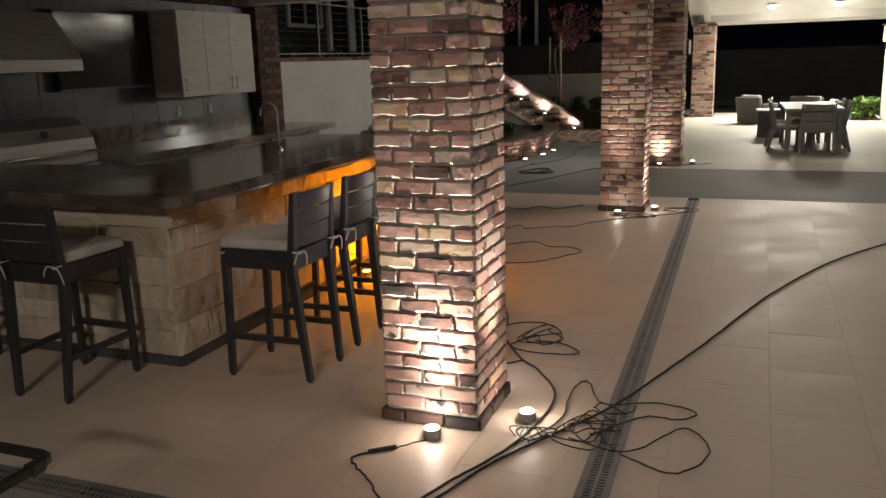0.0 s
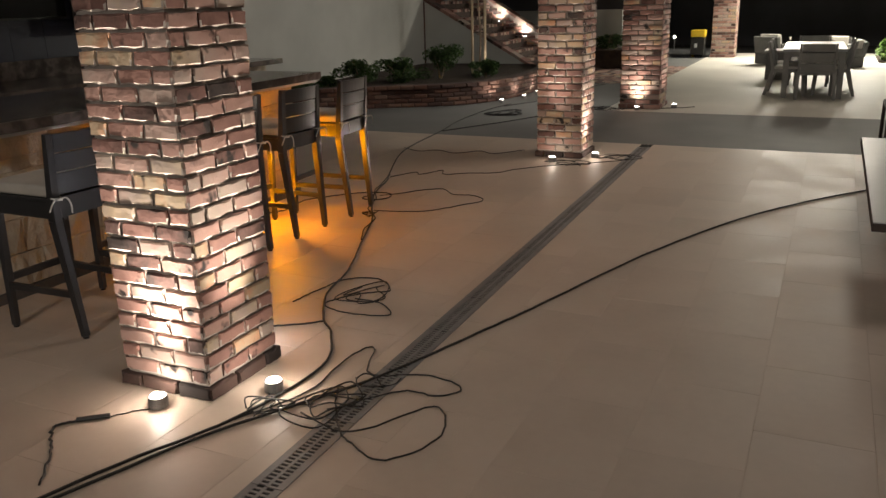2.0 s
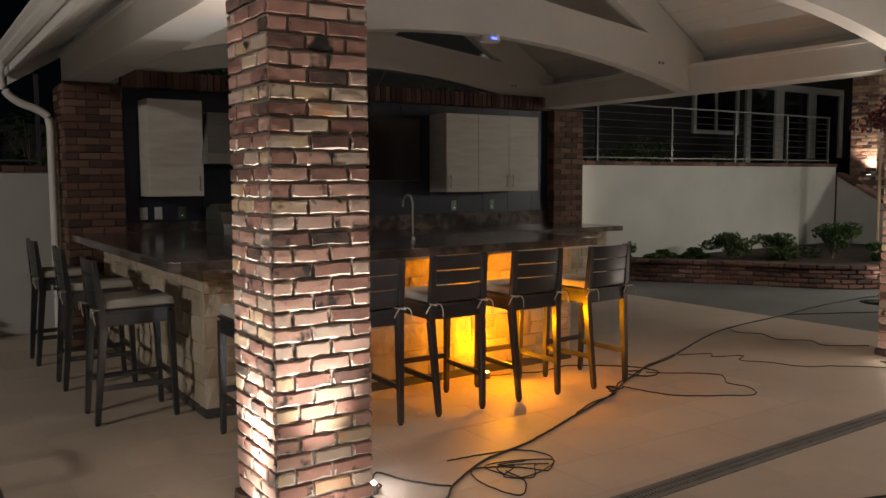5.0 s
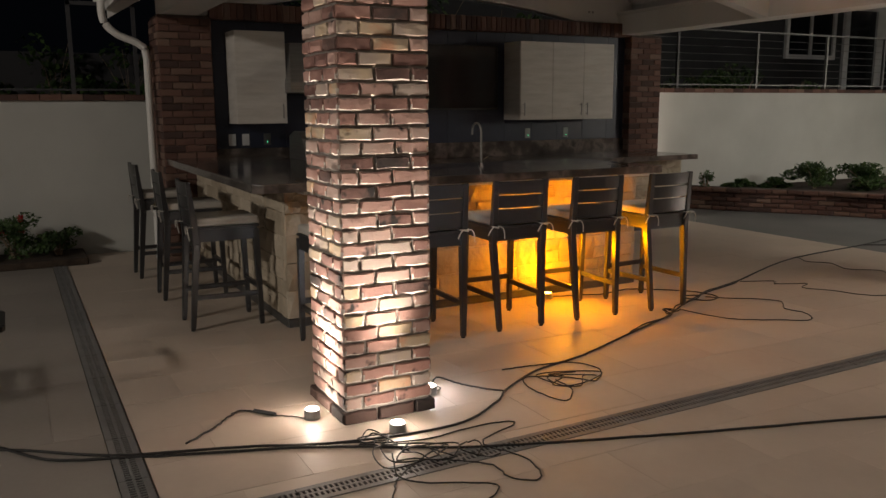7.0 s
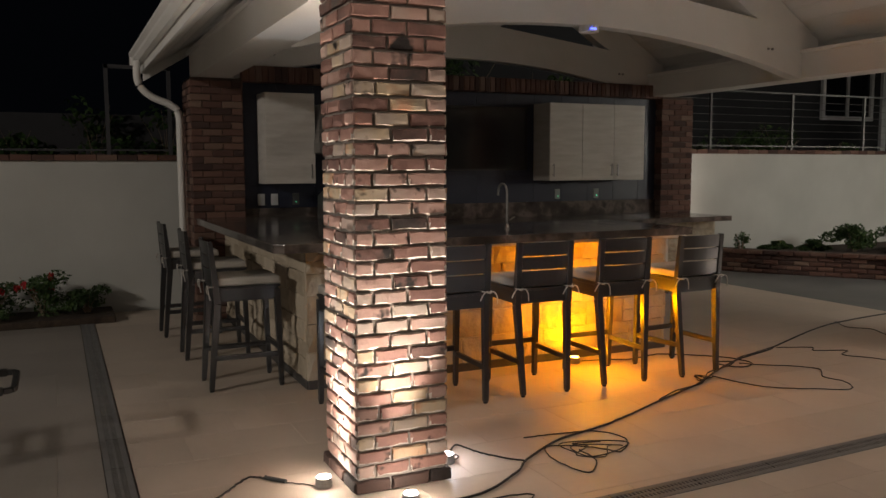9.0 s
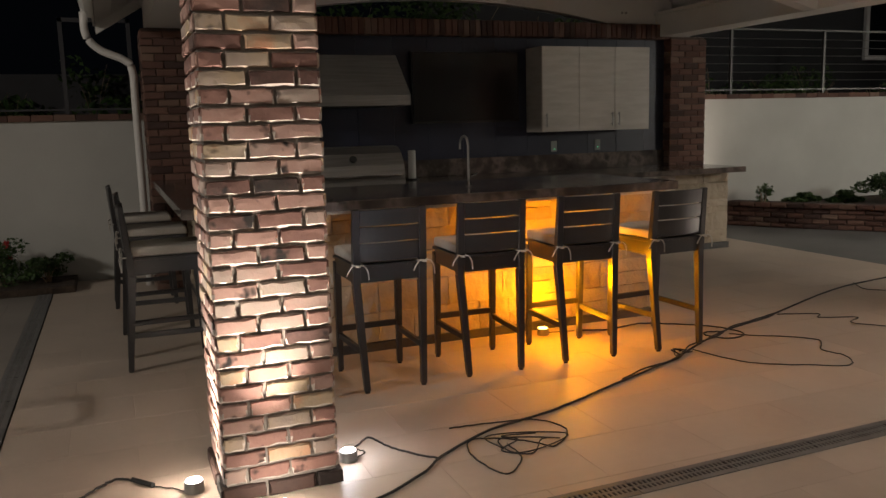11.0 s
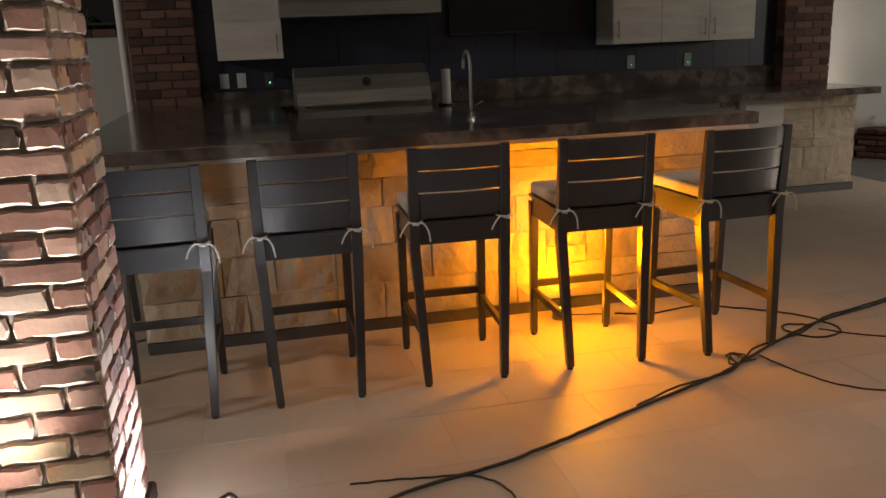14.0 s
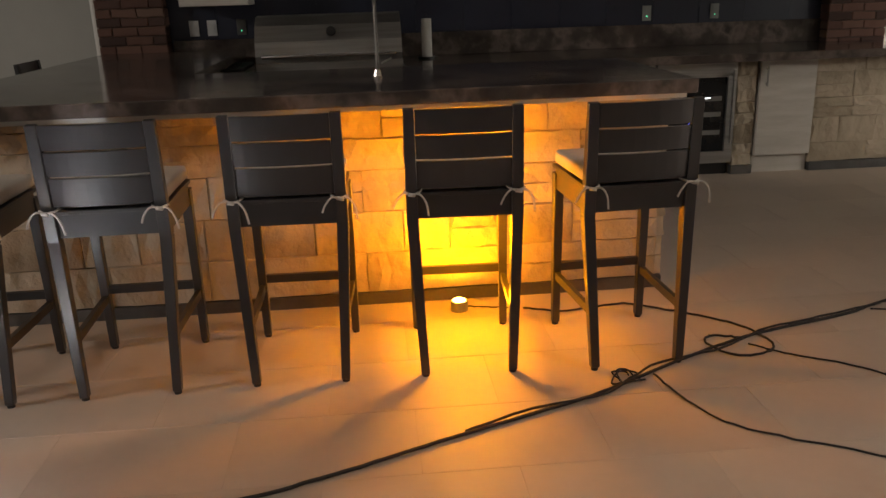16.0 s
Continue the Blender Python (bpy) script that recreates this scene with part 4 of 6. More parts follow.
for sgn in (-1, 1):
    H2 = P2H if sgn > 0 else 5.50
    up = 0.0 if sgn > 0 else 0.04
    bm = bmesh.new()
    n = 26
    for i in range(n):
        d0, d1 = H2 * i / n, H2 * (i + 1) / n - 0.007
        lo_ = [(-1.75, d0), (7.9, d0), (7.9, d1), (-1.75, d1)]
        a = [bm.verts.new((x, P2C + sgn * d, under2(d))) for x, d in lo_]
        c = [bm.verts.new((x, P2C + sgn * d, under2(d) + 0.04)) for x, d in lo_]
        bm.faces.new(a)
        bm.faces.new(c[::-1])
        for k in range(4):
            bm.faces.new((a[k], a[(k + 1) % 4], c[(k + 1) % 4], c[k]))
    setting("ceiling_dining", bm, M_WHITE, "white boarded sloping ceiling of the dining pavilion", "ceiling")
    bm = bmesh.new()
    lo_ = [(-1.9, 0.0), (7.9, 0.0), (7.9, H2 + 0.05), (-1.9, H2 + 0.05)]
    a = [bm.verts.new((x, P2C + sgn * d, 2.85 + 0.50 * (H2 - d))) for x, d in lo_]
    c = [bm.verts.new(v.co + Vector((0, 0, 0.03))) for v in a]
    bm.faces.new(a)
    bm.faces.new(c[::-1])
    for k in range(4):
        bm.faces.new((a[k], a[(k + 1) % 4], c[(k + 1) % 4], c[k]))
    setting("roof_dining", bm, M_SHINGLE, "dark shingled roof of the dining pavilion", "roof")
    yb = P2C + sgn * 5.14
    bm = bmesh.new()
    box(bm, -1.55 if sgn > 0 else -0.98, 7.9, yb - 0.16, yb + 0.16, 2.45 if sgn > 0 else 2.765, 2.66 if sgn > 0 else 2.86)
    setting("eave_beam_dining", bm, M_WHITE, "white boxed eave beam of the dining pavilion", "roof beam", 0.004)
    ye = P2C + sgn * (H2 + 0.002)
    g = thing("gutter", "white eave gutter of the dining pavilion", "gutter", "gutters", at=pose(0, 0, 0))
    block("fascia", (-1.75, 7.9, min(ye, ye + sgn * 0.02), max(ye, ye + sgn * 0.02), 2.645 + up, 2.82 + up), M_WHITE, g)
    bm = bmesh.new()
    prof = [(0.022, 2.64), (0.09, 2.64), (0.115, 2.68), (0.115, 2.72), (0.145, 2.76), (0.145, 2.79), (0.135, 2.79), (0.10, 2.72), (0.085, 2.65), (0.03, 2.65), (0.03, 2.78), (0.022, 2.78)]
    a = [bm.verts.new((-1.80, ye + sgn * p, z + up)) for p, z in prof]
    c = [bm.verts.new((7.9, ye + sgn * p, z + up)) for p, z in prof]
    for i in range(len(prof)):
        bm.faces.new((a[i], a[(i + 1) % len(prof)], c[(i + 1) % len(prof)], c[i]))
    part("trough", bm, M_WHITE, g)
    bm = bmesh.new()
    box(bm, -1.80, -1.795, min(ye, ye + sgn * 0.14), max(ye, ye + sgn * 0.14), 2.64 + up, 2.78 + up)
    part("end_cap", bm, M_WHITE, g)
t = thing("roof_truss", "white painted arched gable truss of the dining pavilion", "roof truss", "roof trusses", at=pose(0, 0, 0))
bm = bmesh.new()
strip(bm, [-4.8 + 9.9 * i / 40 for i in range(41)], lambda d: min(2.50 + 0.95 * (1 - (abs(d) / 5.1) ** 2), under2(d) - 0.1), lambda d: min(2.98 + 1.15 * (1 - (abs(d) / 5.1) ** 2), under2(d) - 0.03), -1.36, -1.22, P2C)
part("arched_chord", bm, M_WHITE, t)
bm = bmesh.new()
strip(bm, [-4.7 + 10.5 * i / 20 for i in range(21)], lambda d: under2(d) - 0.22, lambda d: under2(d) - 0.002, -1.36, -1.22, P2C)
part("rafter", bm, M_WHITE, t)
for lx in (0.27, 1.80):
    for ly in (22.85, 13.9):
        s = thing("recessed_light", "round recessed ceiling light, lit", "ceiling light", "recessed lights", at=pose(lx, ly, under2(ly - P2C) - 0.004))
        bm = bmesh.new()
        disc(bm, (0, 0), 0.07, -0.10 if ly > 20 else -0.034, -0.03, 18, 0.095)
        part("lens", bm, G_CEIL, s, "glowing lens")
        bm = bmesh.new()
        disc(bm, (0, 0), 0.12, -0.028, 0.0, 18)
        part("trim", bm, M_WHITE, s)


def lantern(x, y, z, face):
    ln = thing("wall_lantern", "slim wall lantern with frosted glass on a brick column", "wall lantern", "wall lanterns", at=pose(x, y, z, 0, 0, face))
    block("backplate", (0, 0.02, -0.06, 0.06, -0.2, 0.2), M_GREYCASE, ln)
    block("glass", (0.025, 0.085, -0.03, 0.03, -0.19, 0.17), G_LANTERN, ln, "softly glowing frosted glass", 0.004)
    block("cap", (0.02, 0.125, -0.055, 0.055, 0.182, 0.21), M_GREYCASE, ln)


lantern(-1.60, 13.3, 1.85, 180)
lantern(-1.68, 23.6, 1.85, 180)
lantern(2.80, 22.15, 2.0, 180)


def dining_chair(cushion=True):
    """Chair; the sitter looks along +y, the seat's centre at the origin."""
    c = thing("dining_chair", "grey metal dining chair with slatted back and pale seat pad", "dining chair", "dining chairs")
    for sx in (-1, 1):
        bm = bmesh.new()
        bar(bm, (sx * 0.265, -0.33, 0), (sx * 0.25, -0.22, 0.42), 0.045, 0.055)
        part("back_leg", bm, M_GREYWOOD, c)
        bm = bmesh.new()
        bar(bm, (sx * 0.245, -0.225, 0.40), (sx * 0.245, -0.315, 0.83), 0.045, 0.04, 0.04, 0.028)
        part("back_post", bm, M_GREYWOOD, c)
        bm = bmesh.new()
        bar(bm, (sx * 0.25, 0.25, 0), (sx * 0.25, 0.22, 0.40), 0.045, 0.05)
        part("front_leg", bm, M_GREYWOOD, c)
    block("seat", (-0.27, 0.27, -0.25, 0.26, 0.36, 0.41), M_GREYWOOD, c, bevel=0.004)
    for z0, z1 in ((0.415, 0.535), (0.550, 0.695), (0.715, 0.825)):
        bm = bmesh.new()
        vs = box(bm, -0.224, 0.224, -0.245, -0.222, z0, z1)
        for v in vs:
            v.co.y -= (v.co.z - 0.41) * 0.19
        part("back_slat", bm, M_GREYWOOD, c)
    block("seat_pad", (-0.24, 0.24, -0.205, 0.24, 0.412, 0.455), M_PALECUSH, c, "pale seat pad", 0.012)
    return c


table = thing("dining_table", "long grey metal dining table with a pale top", "dining table", at=pose(0.93, 15.9, 0, 0, 0, 1.5))
block("tabletop", (-0.45, 0.45, -1.0, 1.0, 0.70, 0.745), M_PIT, table, bevel=0.005)
for sx in (-1, 1):
    for sy in (-1, 1):
        bm = bmesh.new()
        bar(bm, (sx * 0.39, sy * 0.93, 0), (sx * 0.39, sy * 0.93, 0.699), 0.08)
        part("leg", bm, M_GREYWOOD, table)
block("apron", (-0.38, 0.38, -0.92, 0.92, 0.62, 0.698), M_GREYWOOD, table)
chair = dining_chair()
chair.matrix_basis = pose(0.99, 15.05, 0, 0, 0, 4)
for x, y, a in ((0.60, 15.5, -92), (0.57, 16.25, -91), (1.22, 15.6, 90), (1.20, 16.3, 91), (0.90, 16.95, 180)):
    copy_thing(chair, pose(x, y, 0, 0, 0, a))


def armchair():
    c = thing("lounge_armchair", "grey wicker lounge armchair with pale cushions", "armchair", "lounge armchairs")
    bm = bmesh.new()
    box(bm, -0.40, 0.40, -0.40, 0.38, 0.02, 0.30)
    part("base", bm, M_WICKER, c, bevel=0.03)
    bm = bmesh.new()
    vs = box(bm, -0.40, 0.40, -0.42, -0.30, 0.30, 0.74)
    for v in vs:
        v.co.y -= (v.co.z - 0.3) * 0.2
    part("back", bm, M_WICKER, c, bevel=0.03)
    for sx in (-1, 1):
        block("arm", (sx * 0.35 - 0.06, sx * 0.35 + 0.06, -0.32, 0.36, 0.30, 0.56), M_WICKER, c, bevel=0.03)
    block("seat_cushion", (-0.28, 0.28, -0.28, 0.38, 0.301, 0.44), M_PALECUSH, c, "pale cushion", 0.03)
    bm = bmesh.new()
    vs = box(bm, -0.30, 0.30, -0.31, -0.16, 0.44, 0.80)
    for v in vs:
        v.co.y -= (v.co.z - 0.44) * 0.2
    part("back_cushion", bm, M_PALECUSH, c, "pale cushion", bevel=0.04)
    return c


ac = armchair()
SMALL = Matrix.Scale(0.84, 4)
ac.matrix_basis = pose(0.06, 21.4, 0, 0, 0, -38) @ SMALL
copy_thing(ac, pose(1.28, 22.2, 0, 0, 0, 178) @ SMALL)
copy_thing(ac, pose(1.48, 20.9, 0, 0, 0, 100) @ SMALL)
st = thing("fire_bowl_table", "dark square fire table between the lounge chairs", "fire table", at=pose(0.30, 18.0, 0))
block("base", (-0.22, 0.22, -0.25, 0.25, 0, 0.50), M_WICKER, st, bevel=0.01)
block("top", (-0.26, 0.26, -0.30, 0.30, 0.501, 0.54), M_GREYWOOD, st, bevel=0.006)
case = thing("equipment_case", "black wheeled equipment case with a bright yellow lid beside the column", "equipment case", at=pose(-1.95, 23.3, 0) @ Matrix.Scale(0.86, 4))
block("body", (-0.19, 0.19, -0.2, 0.2, 0.09, 0.60), M_BLACK, case, bevel=0.015)
block("lid", (-0.2, 0.2, -0.21, 0.21, 0.601, 0.80), M_YELLOW, case, "yellow lid", 0.02)
for sx in (-1, 1):
    bm = bmesh.new()
    tube(bm, [Vector((sx * 0.15 - 0.03, 0.1, 0.085)), Vector((sx * 0.15 + 0.03, 0.1, 0.085))], 0.083, 14)
    part("wheel", bm, M_YELLOW if sx < 0 else M_RUBBER, case)
block("label_plate", (-0.08, 0.0, -0.203, -0.2005, 0.3, 0.42), M_FRAME, case, "white label")

NEIGHBOUR = []
# ---------------------------------------------------------------- garden walls, stairs, planting
WX = -6.95


def garden_wall(name, a, b, top, thick=0.2):
    a, b = Vector((*a, 0)), Vector((*b, 0))
    L, ang = (b - a).length, math.degrees(math.atan2(b.y - a.y, b.x - a.x))
    m = pose(a.x, a.y, 0, 0, 0, ang)
    bm = bmesh.new()
    box(bm, 0, L, -thick, 0, -0.1, top)
    w = setting(name, bm, M_PLASTER, "white rendered retaining wall with a brick cap", "wall")
    w.matrix_basis = m
    bm = bmesh.new()
    rng = random.Random(name)
    x = 0
    while x < L - 0.02:
        s = min(0.205, L - x)
        vs = box(bm, x, x + s - 0.008, -thick - 0.03, 0.03, top + 0.001, top + 0.062 + rng.uniform(-0.002, 0.003))
        x += s
    cap = setting("trim_" + name, bm, M_BRICK_DARK, "brick cap course along the retaining wall", "wall cap")
    cap.matrix_basis = m
    return w


garden_wall("wall_west", (WX, 6.5), (WX, -7.0), 1.635)
garden_wall("wall_west_raised", (WX, 17.6), (WX, 6.502), 1.745)


def cable_rail(y0, y1, x, z0, posts):
    r = thing("cable_railing", "steel cable railing on top of the white wall", "railing", "cable railings", at=pose(0, 0, 0))
    for y in posts:
        block("post", (x - 0.02, x + 0.02, y - 0.02, y + 0.02, z0, z0 + 0.88), M_GREYCASE, r)
    block("top_rail", (x - 0.025, x + 0.025, y0, y1, z0 + 0.88, z0 + 0.905), M_GREYCASE, r, bevel=0.004)
    block("bottom_rail", (x - 0.015, x + 0.015, y0, y1, z0 + 0.05, z0 + 0.07), M_GREYCASE, r)
    for k in range(6):
        bm = bmesh.new()
        z = z0 + 0.19 + k * 0.115
        tube(bm, [Vector((x, y0, z)), Vector((x, y1, z))], 0.004, 5)
        part("cable", bm, M_STEEL, r)


cable_rail(9.5, 17.5, WX - 0.1, 1.81, (9.55, 11.2, 12.9, 14.57, 16.1, 17.45))
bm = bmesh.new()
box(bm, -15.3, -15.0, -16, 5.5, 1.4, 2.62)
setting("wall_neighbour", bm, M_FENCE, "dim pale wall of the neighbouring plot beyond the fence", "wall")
for i, (y, h) in enumerate(((-3.0, 1.5), (-1.2, 1.25), (0.2, 1.5), (1.6, 1.1), (2.9, 1.45), (4.2, 1.3))):
    NEIGHBOUR.append((-14.2, y, h, 300 + i))
HEDGE = ((-8.1, 10.9, 0.9, 0.75), (-8.4, 12.0, 1.1, 0.95), (-8.2, 13.1, 1.0, 0.7), (-8.5, 14.2, 1.2, 0.9), (-8.3, 15.4, 0.9, 0.6))
TALL = ((-9.2, 6.3, 2.2, 2.0), (-9.4, 7.9, 2.4, 2.3), (-9.1, 9.2, 1.8, 1.7))
fr = thing("fence_frame", "dark metal fence frame on top of the white wall", "railing", at=pose(0, 0, 0))
for y in (2.74, 3.38):
    block("post", (WX - 0.12, WX - 0.08, y - 0.02, y + 0.02, 1.70, 2.66), M_FENCE, fr)
block("top_rail", (WX - 0.12, WX - 0.08, 2.722, 3.4, 2.62, 2.66), M_FENCE, fr)
block("bottom_rail", (WX - 0.115, WX - 0.085, -7, 3.4, 1.74, 1.76), M_FENCE, fr)

# curved planter with a brick front
PL = smooth_line([(-6.9, 11.05, 0), (-6.05, 11.55, 0), (-5.1, 12.25, 0), (-4.2, 12.75, 0), (-3.72, 13.4, 0), (-3.53, 14.2, 0), (-3.50, 15.0, 0), (-3.65, 16.2, 0), (-4.0, 17.1, 0), (-4.38, 17.60, 0)], 8)
planter = thing("planter_wall", "low curved brick planter wall in front of the shrubs", "planter wall", "", "structure", at=pose(0, 0, 0))
bm = bmesh.new()
core = bmesh.new()
rng = random.Random(77)
acc = 0.0
lengths = [0.0]
for a, b in zip(PL, PL[1:]):
    lengths.append(lengths[-1] + (b - a).length)


def along(s):
    for i in range(len(PL) - 1):
        if lengths[i + 1] >= s:
            f = (s - lengths[i]) / (lengths[i + 1] - lengths[i])
            return PL[i].lerp(PL[i + 1], f), (PL[i + 1] - PL[i]).normalized()
    return PL[-1], (PL[-1] - PL[-2]).normalized()


for c in range(5):
    s = -0.1 * (c % 2) + 0.1
    while s < lengths[-1] - 0.12:
        p, way = along(s)
        ang = math.degrees(math.atan2(way.y, way.x)) - 90
        cap = c == 4
        rough_face(bm, 0.196, 0.058, 0.10 if not cap else 0.13, rng, 0.003, 0.003, Matrix.Translation((p.x, p.y, 0.035 + c * 0.068)) @ pose(0, 0, 0, 0, 0, ang) @ pose(-0.09, 0, 0), 2)
        s += 0.207
part("brick_front", bm, M_BRICK_DARK, planter)
for i in range(0, len(PL) - 1):
    p, q = PL[i], PL[i + 1]
    nrm = (q - p).normalized().cross(Vector((0, 0, 1)))
    core.faces.new([core.verts.new(v) for v in (p - nrm * 0.02, q - nrm * 0.02, q - nrm * 0.02 + Vector((0, 0, 0.335)), p - nrm * 0.02 + Vector((0, 0, 0.335)))])
    core.faces.new([core.verts.new(v) for v in (p - nrm * 0.02 + Vector((0, 0, 0.335)), q - nrm * 0.02 + Vector((0, 0, 0.335)), q - nrm * 0.25 + Vector((0, 0, 0.335)), p - nrm * 0.25 + Vector((0, 0, 0.335)))])
part("mortar_core", core, M_MORTAR_DARK, planter)
bm = bmesh.new()
poly = [(p.x - 0.02, p.y + 0.06) for p in PL] + [(WX, 17.62), (WX, 11.05)]
lo = [bm.verts.new((x, y, 0.0)) for x, y in poly]
hi = [bm.verts.new((x, y, 0.27 + 0.02 * math.sin(x * 5 + y * 3))) for x, y in poly]
bm.faces.new(hi)
for i in range(len(poly)):
    bm.faces.new((lo[i], lo[(i + 1) % len(poly)], hi[(i + 1) % len(poly)], hi[i]))
bmesh.ops.triangulate(bm, faces=[f for f in bm.faces if len(f.verts) > 4])
setting("soil_bed", bm, M_SOIL, "dark soil bed behind the planter wall", "soil")


def shrub(x, y, z, w, h, seed, count=900, material=None, size=0.062, label="leafy green shrub in the soil bed"):
    rng = random.Random(seed)
    s = thing("shrub", label, "shrub", "shrubs", at=pose(x, y, z))
    bm = bmesh.new()
    for k in range(7):
        a = rng.uniform(0, 6.28)
        r = rng.uniform(0.1, 0.45) * w
        tip = Vector((r * math.cos(a), r * math.sin(a), h * rng.uniform(0.5, 0.95)))
        tube(bm, smooth_line([(0.02 * math.cos(a), 0.02 * math.sin(a), 0), tip * 0.5 + Vector((0, 0, h * 0.08)), tip], 3), 0.008, 5, 0.003)
    part("stem", bm, M_BARK, s)
    bm = bmesh.new()
    for k in range(9):
        a = rng.uniform(0, 6.28)
        r = rng.uniform(0.0, 0.42) * w
        leaves(bm, (r * math.cos(a), r * math.sin(a), h * rng.uniform(0.1, 0.85)), (w * 0.22, w * 0.22, h * 0.2), count // 9, size, rng)
    part("foliage", bm, material or M_LEAF, s)
    return s


for i, (x, y, w, h) in enumerate(((-6.35, 11.9, 0.45, 0.18), (-5.85, 12.95, 0.85, 0.42), (-5.45, 13.6, 0.95, 0.44), (-5.02, 14.3, 0.85, 0.62), (-6.3, 12.6, 0.5, 0.18), (-4.25, 14.5, 0.5, 0.32),
                                   (-6.5, 11.35, 0.25, 0.34))):
    shrub(x, y, 0.27, w, h, 100 + i, 1900 if w > 0.3 else 240, size=0.055)


def maple(x, y, seed, crown, radius, base=0.25, foot=0.0):
    """A staked young tree; crown: the middle of the leaves from the foot, radius: their half sizes."""
    rng = random.Random(seed)
    t = thing("maple_tree", "young red-leaved maple tied between timber stakes", "tree", "maple trees", at=pose(x, y, base))
    c = Vector(crown)
    bm = bmesh.new()
    tube(bm, smooth_line([(0, 0, 0), (0.03, 0.01, 0.7), (0.0, -0.02, 1.4), (c.x * 0.5, c.y * 0.5, c.z - radius[2] * 0.5), (c.x, c.y, c.z + radius[2] * 0.6)]), 0.026, 8, 0.008)
    tips = []
    for k in range(22):
        v = Vector((rng.gauss(0, 1), rng.gauss(0, 1), rng.gauss(0, 1))).normalized() * rng.uniform(0.45, 1.0)
        tip = c + Vector((v.x * radius[0], v.y * radius[1], v.z * radius[2]))
        root = Vector((c.x * 0.4, c.y * 0.4, min(tip.z - 0.1, c.z - radius[2] * rng.uniform(0.1, 0.9))))
        tube(bm, smooth_line([root, root.lerp(tip, 0.5) + Vector((0, 0, 0.05)), tip], 4), 0.009, 5, 0.003)
        tips += [tip, root.lerp(tip, 0.6)]
    part("trunk", bm, M_BARK, t, smooth=True)
    bm = bmesh.new()
    for tip in tips:
        leaves(bm, tip, (0.13, 0.13, 0.11), rng.randrange(8, 34), 0.085, rng, 1.1)
    part("crown", bm, M_MAPLE, t, "dark red leaves")
    for k, (dx, dy) in enumerate(((-0.15, 0.06), (0.14, -0.05))):
        bm = bmesh.new()
        disc(bm, (dx, dy), 0.028, 0, 1.75, 8, 0.026)
        part("stake", bm, M_STAKE, t, "pale round timber stake")
    for z in (0.75, 1.5):
        bm = bmesh.new()
        tube(bm, smooth_line([(-0.15, 0.06, z), (0.0, 0.04, z + 0.02), (0.14, -0.05, z)]), 0.007, 5)
        part("tie", bm, M_RUBBER, t)


maple(-4.62, 15.1, 5, (0.10, 0.0, 2.25), (0.62, 0.6, 0.46))
maple(-4.58, 20.05, 9, (0.45, 0.0, 2.1), (0.75, 0.6, 0.75), 0.42)

# stairs up to the upper terrace: cheek walls, treads, pier, small lights
stairs = thing("garden_stairs", "brick stairs with small step lights climbing to the upper terrace", "stairs", "", "structure", at=pose(0, 0, 0))
RUN, RISE, SX = 0.285, 0.172, -4.36
rng = random.Random(64)
for k in range(9):
    x1 = SX - k * RUN
    tread = block("tread", (x1 - RUN, x1 - 0.01, 17.86, 19.44, 0, RISE * (k + 1) - 0.06), M_MORTAR_DARK, stairs)
    bm = bmesh.new()
    y = 17.865
    while y < 19.40:
        w = min(0.105, 19.44 - y)
        box(bm, x1 - RUN, x1 + rng.uniform(0.0, 0.008), y, y + w - 0.009, RISE * (k + 1) - 0.059, RISE * (k + 1) + rng.uniform(-0.002, 0.003))
        y += w
    part("tread_brick", bm, M_BRICK_JOINED, tread, "row of brick nosings")


def cheek(y0, y1, x0, x1, z1, material, label, facing):
    bm = bmesh.new()
    prof = [(x0, 0), (x0, 0.10), (x1, z1), (x1, 0)]
    a = [bm.verts.new((x, y0, z)) for x, z in prof]
    c = [bm.verts.new((x, y1, z)) for x, z in prof]
    bm.faces.new(a)
    bm.faces.new(c[::-1])
    for i in range(4):
        bm.faces.new((a[i], a[(i + 1) % 4], c[(i + 1) % 4], c[i]))
    w = part("cheek_wall", bm, material, stairs, label)
    if facing:
        bm = bmesh.new()
        for r in range(26):
            z = 0.036 + r * 0.068
            x = x0 - 0.02 - 0.1 * (r % 2)
            while x - 0.19 > x1:
                if z + 0.03 < 0.10 + (z1 - 0.10) * (x0 - x) / (x0 - x1):
                    rough_face(bm, 0.192, 0.058, 0.02, rng, 0.003, 0.0005, Matrix.Translation((x - 0.1, y0 + 0.002, z)) @ pose(0, 0, 0, 0, 0, -90), 2)
                x -= 0.204
        tagged(part("cheek_brick", bm, M_BRICK_JOINED, w, "brick facing"), kind="stuff")
    n = 13
    dx, dz = (x1 - x0) / n, (z1 - 0.10) / n
    bm = bmesh.new()
    for k in range(n):
        bar(bm, (x0 + dx * k, (y0 + y1) / 2, 0.135 + dz * k), (x0 + dx * (k + 0.96), (y0 + y1) / 2, 0.135 + dz * (k + 0.96)), y1 - y0 + 0.05, y1 - y0 + 0.05, 0.06, 0.06)
    part("cheek_cap", bm, M_BRICK_JOINED, stairs, "sloping brick cap")


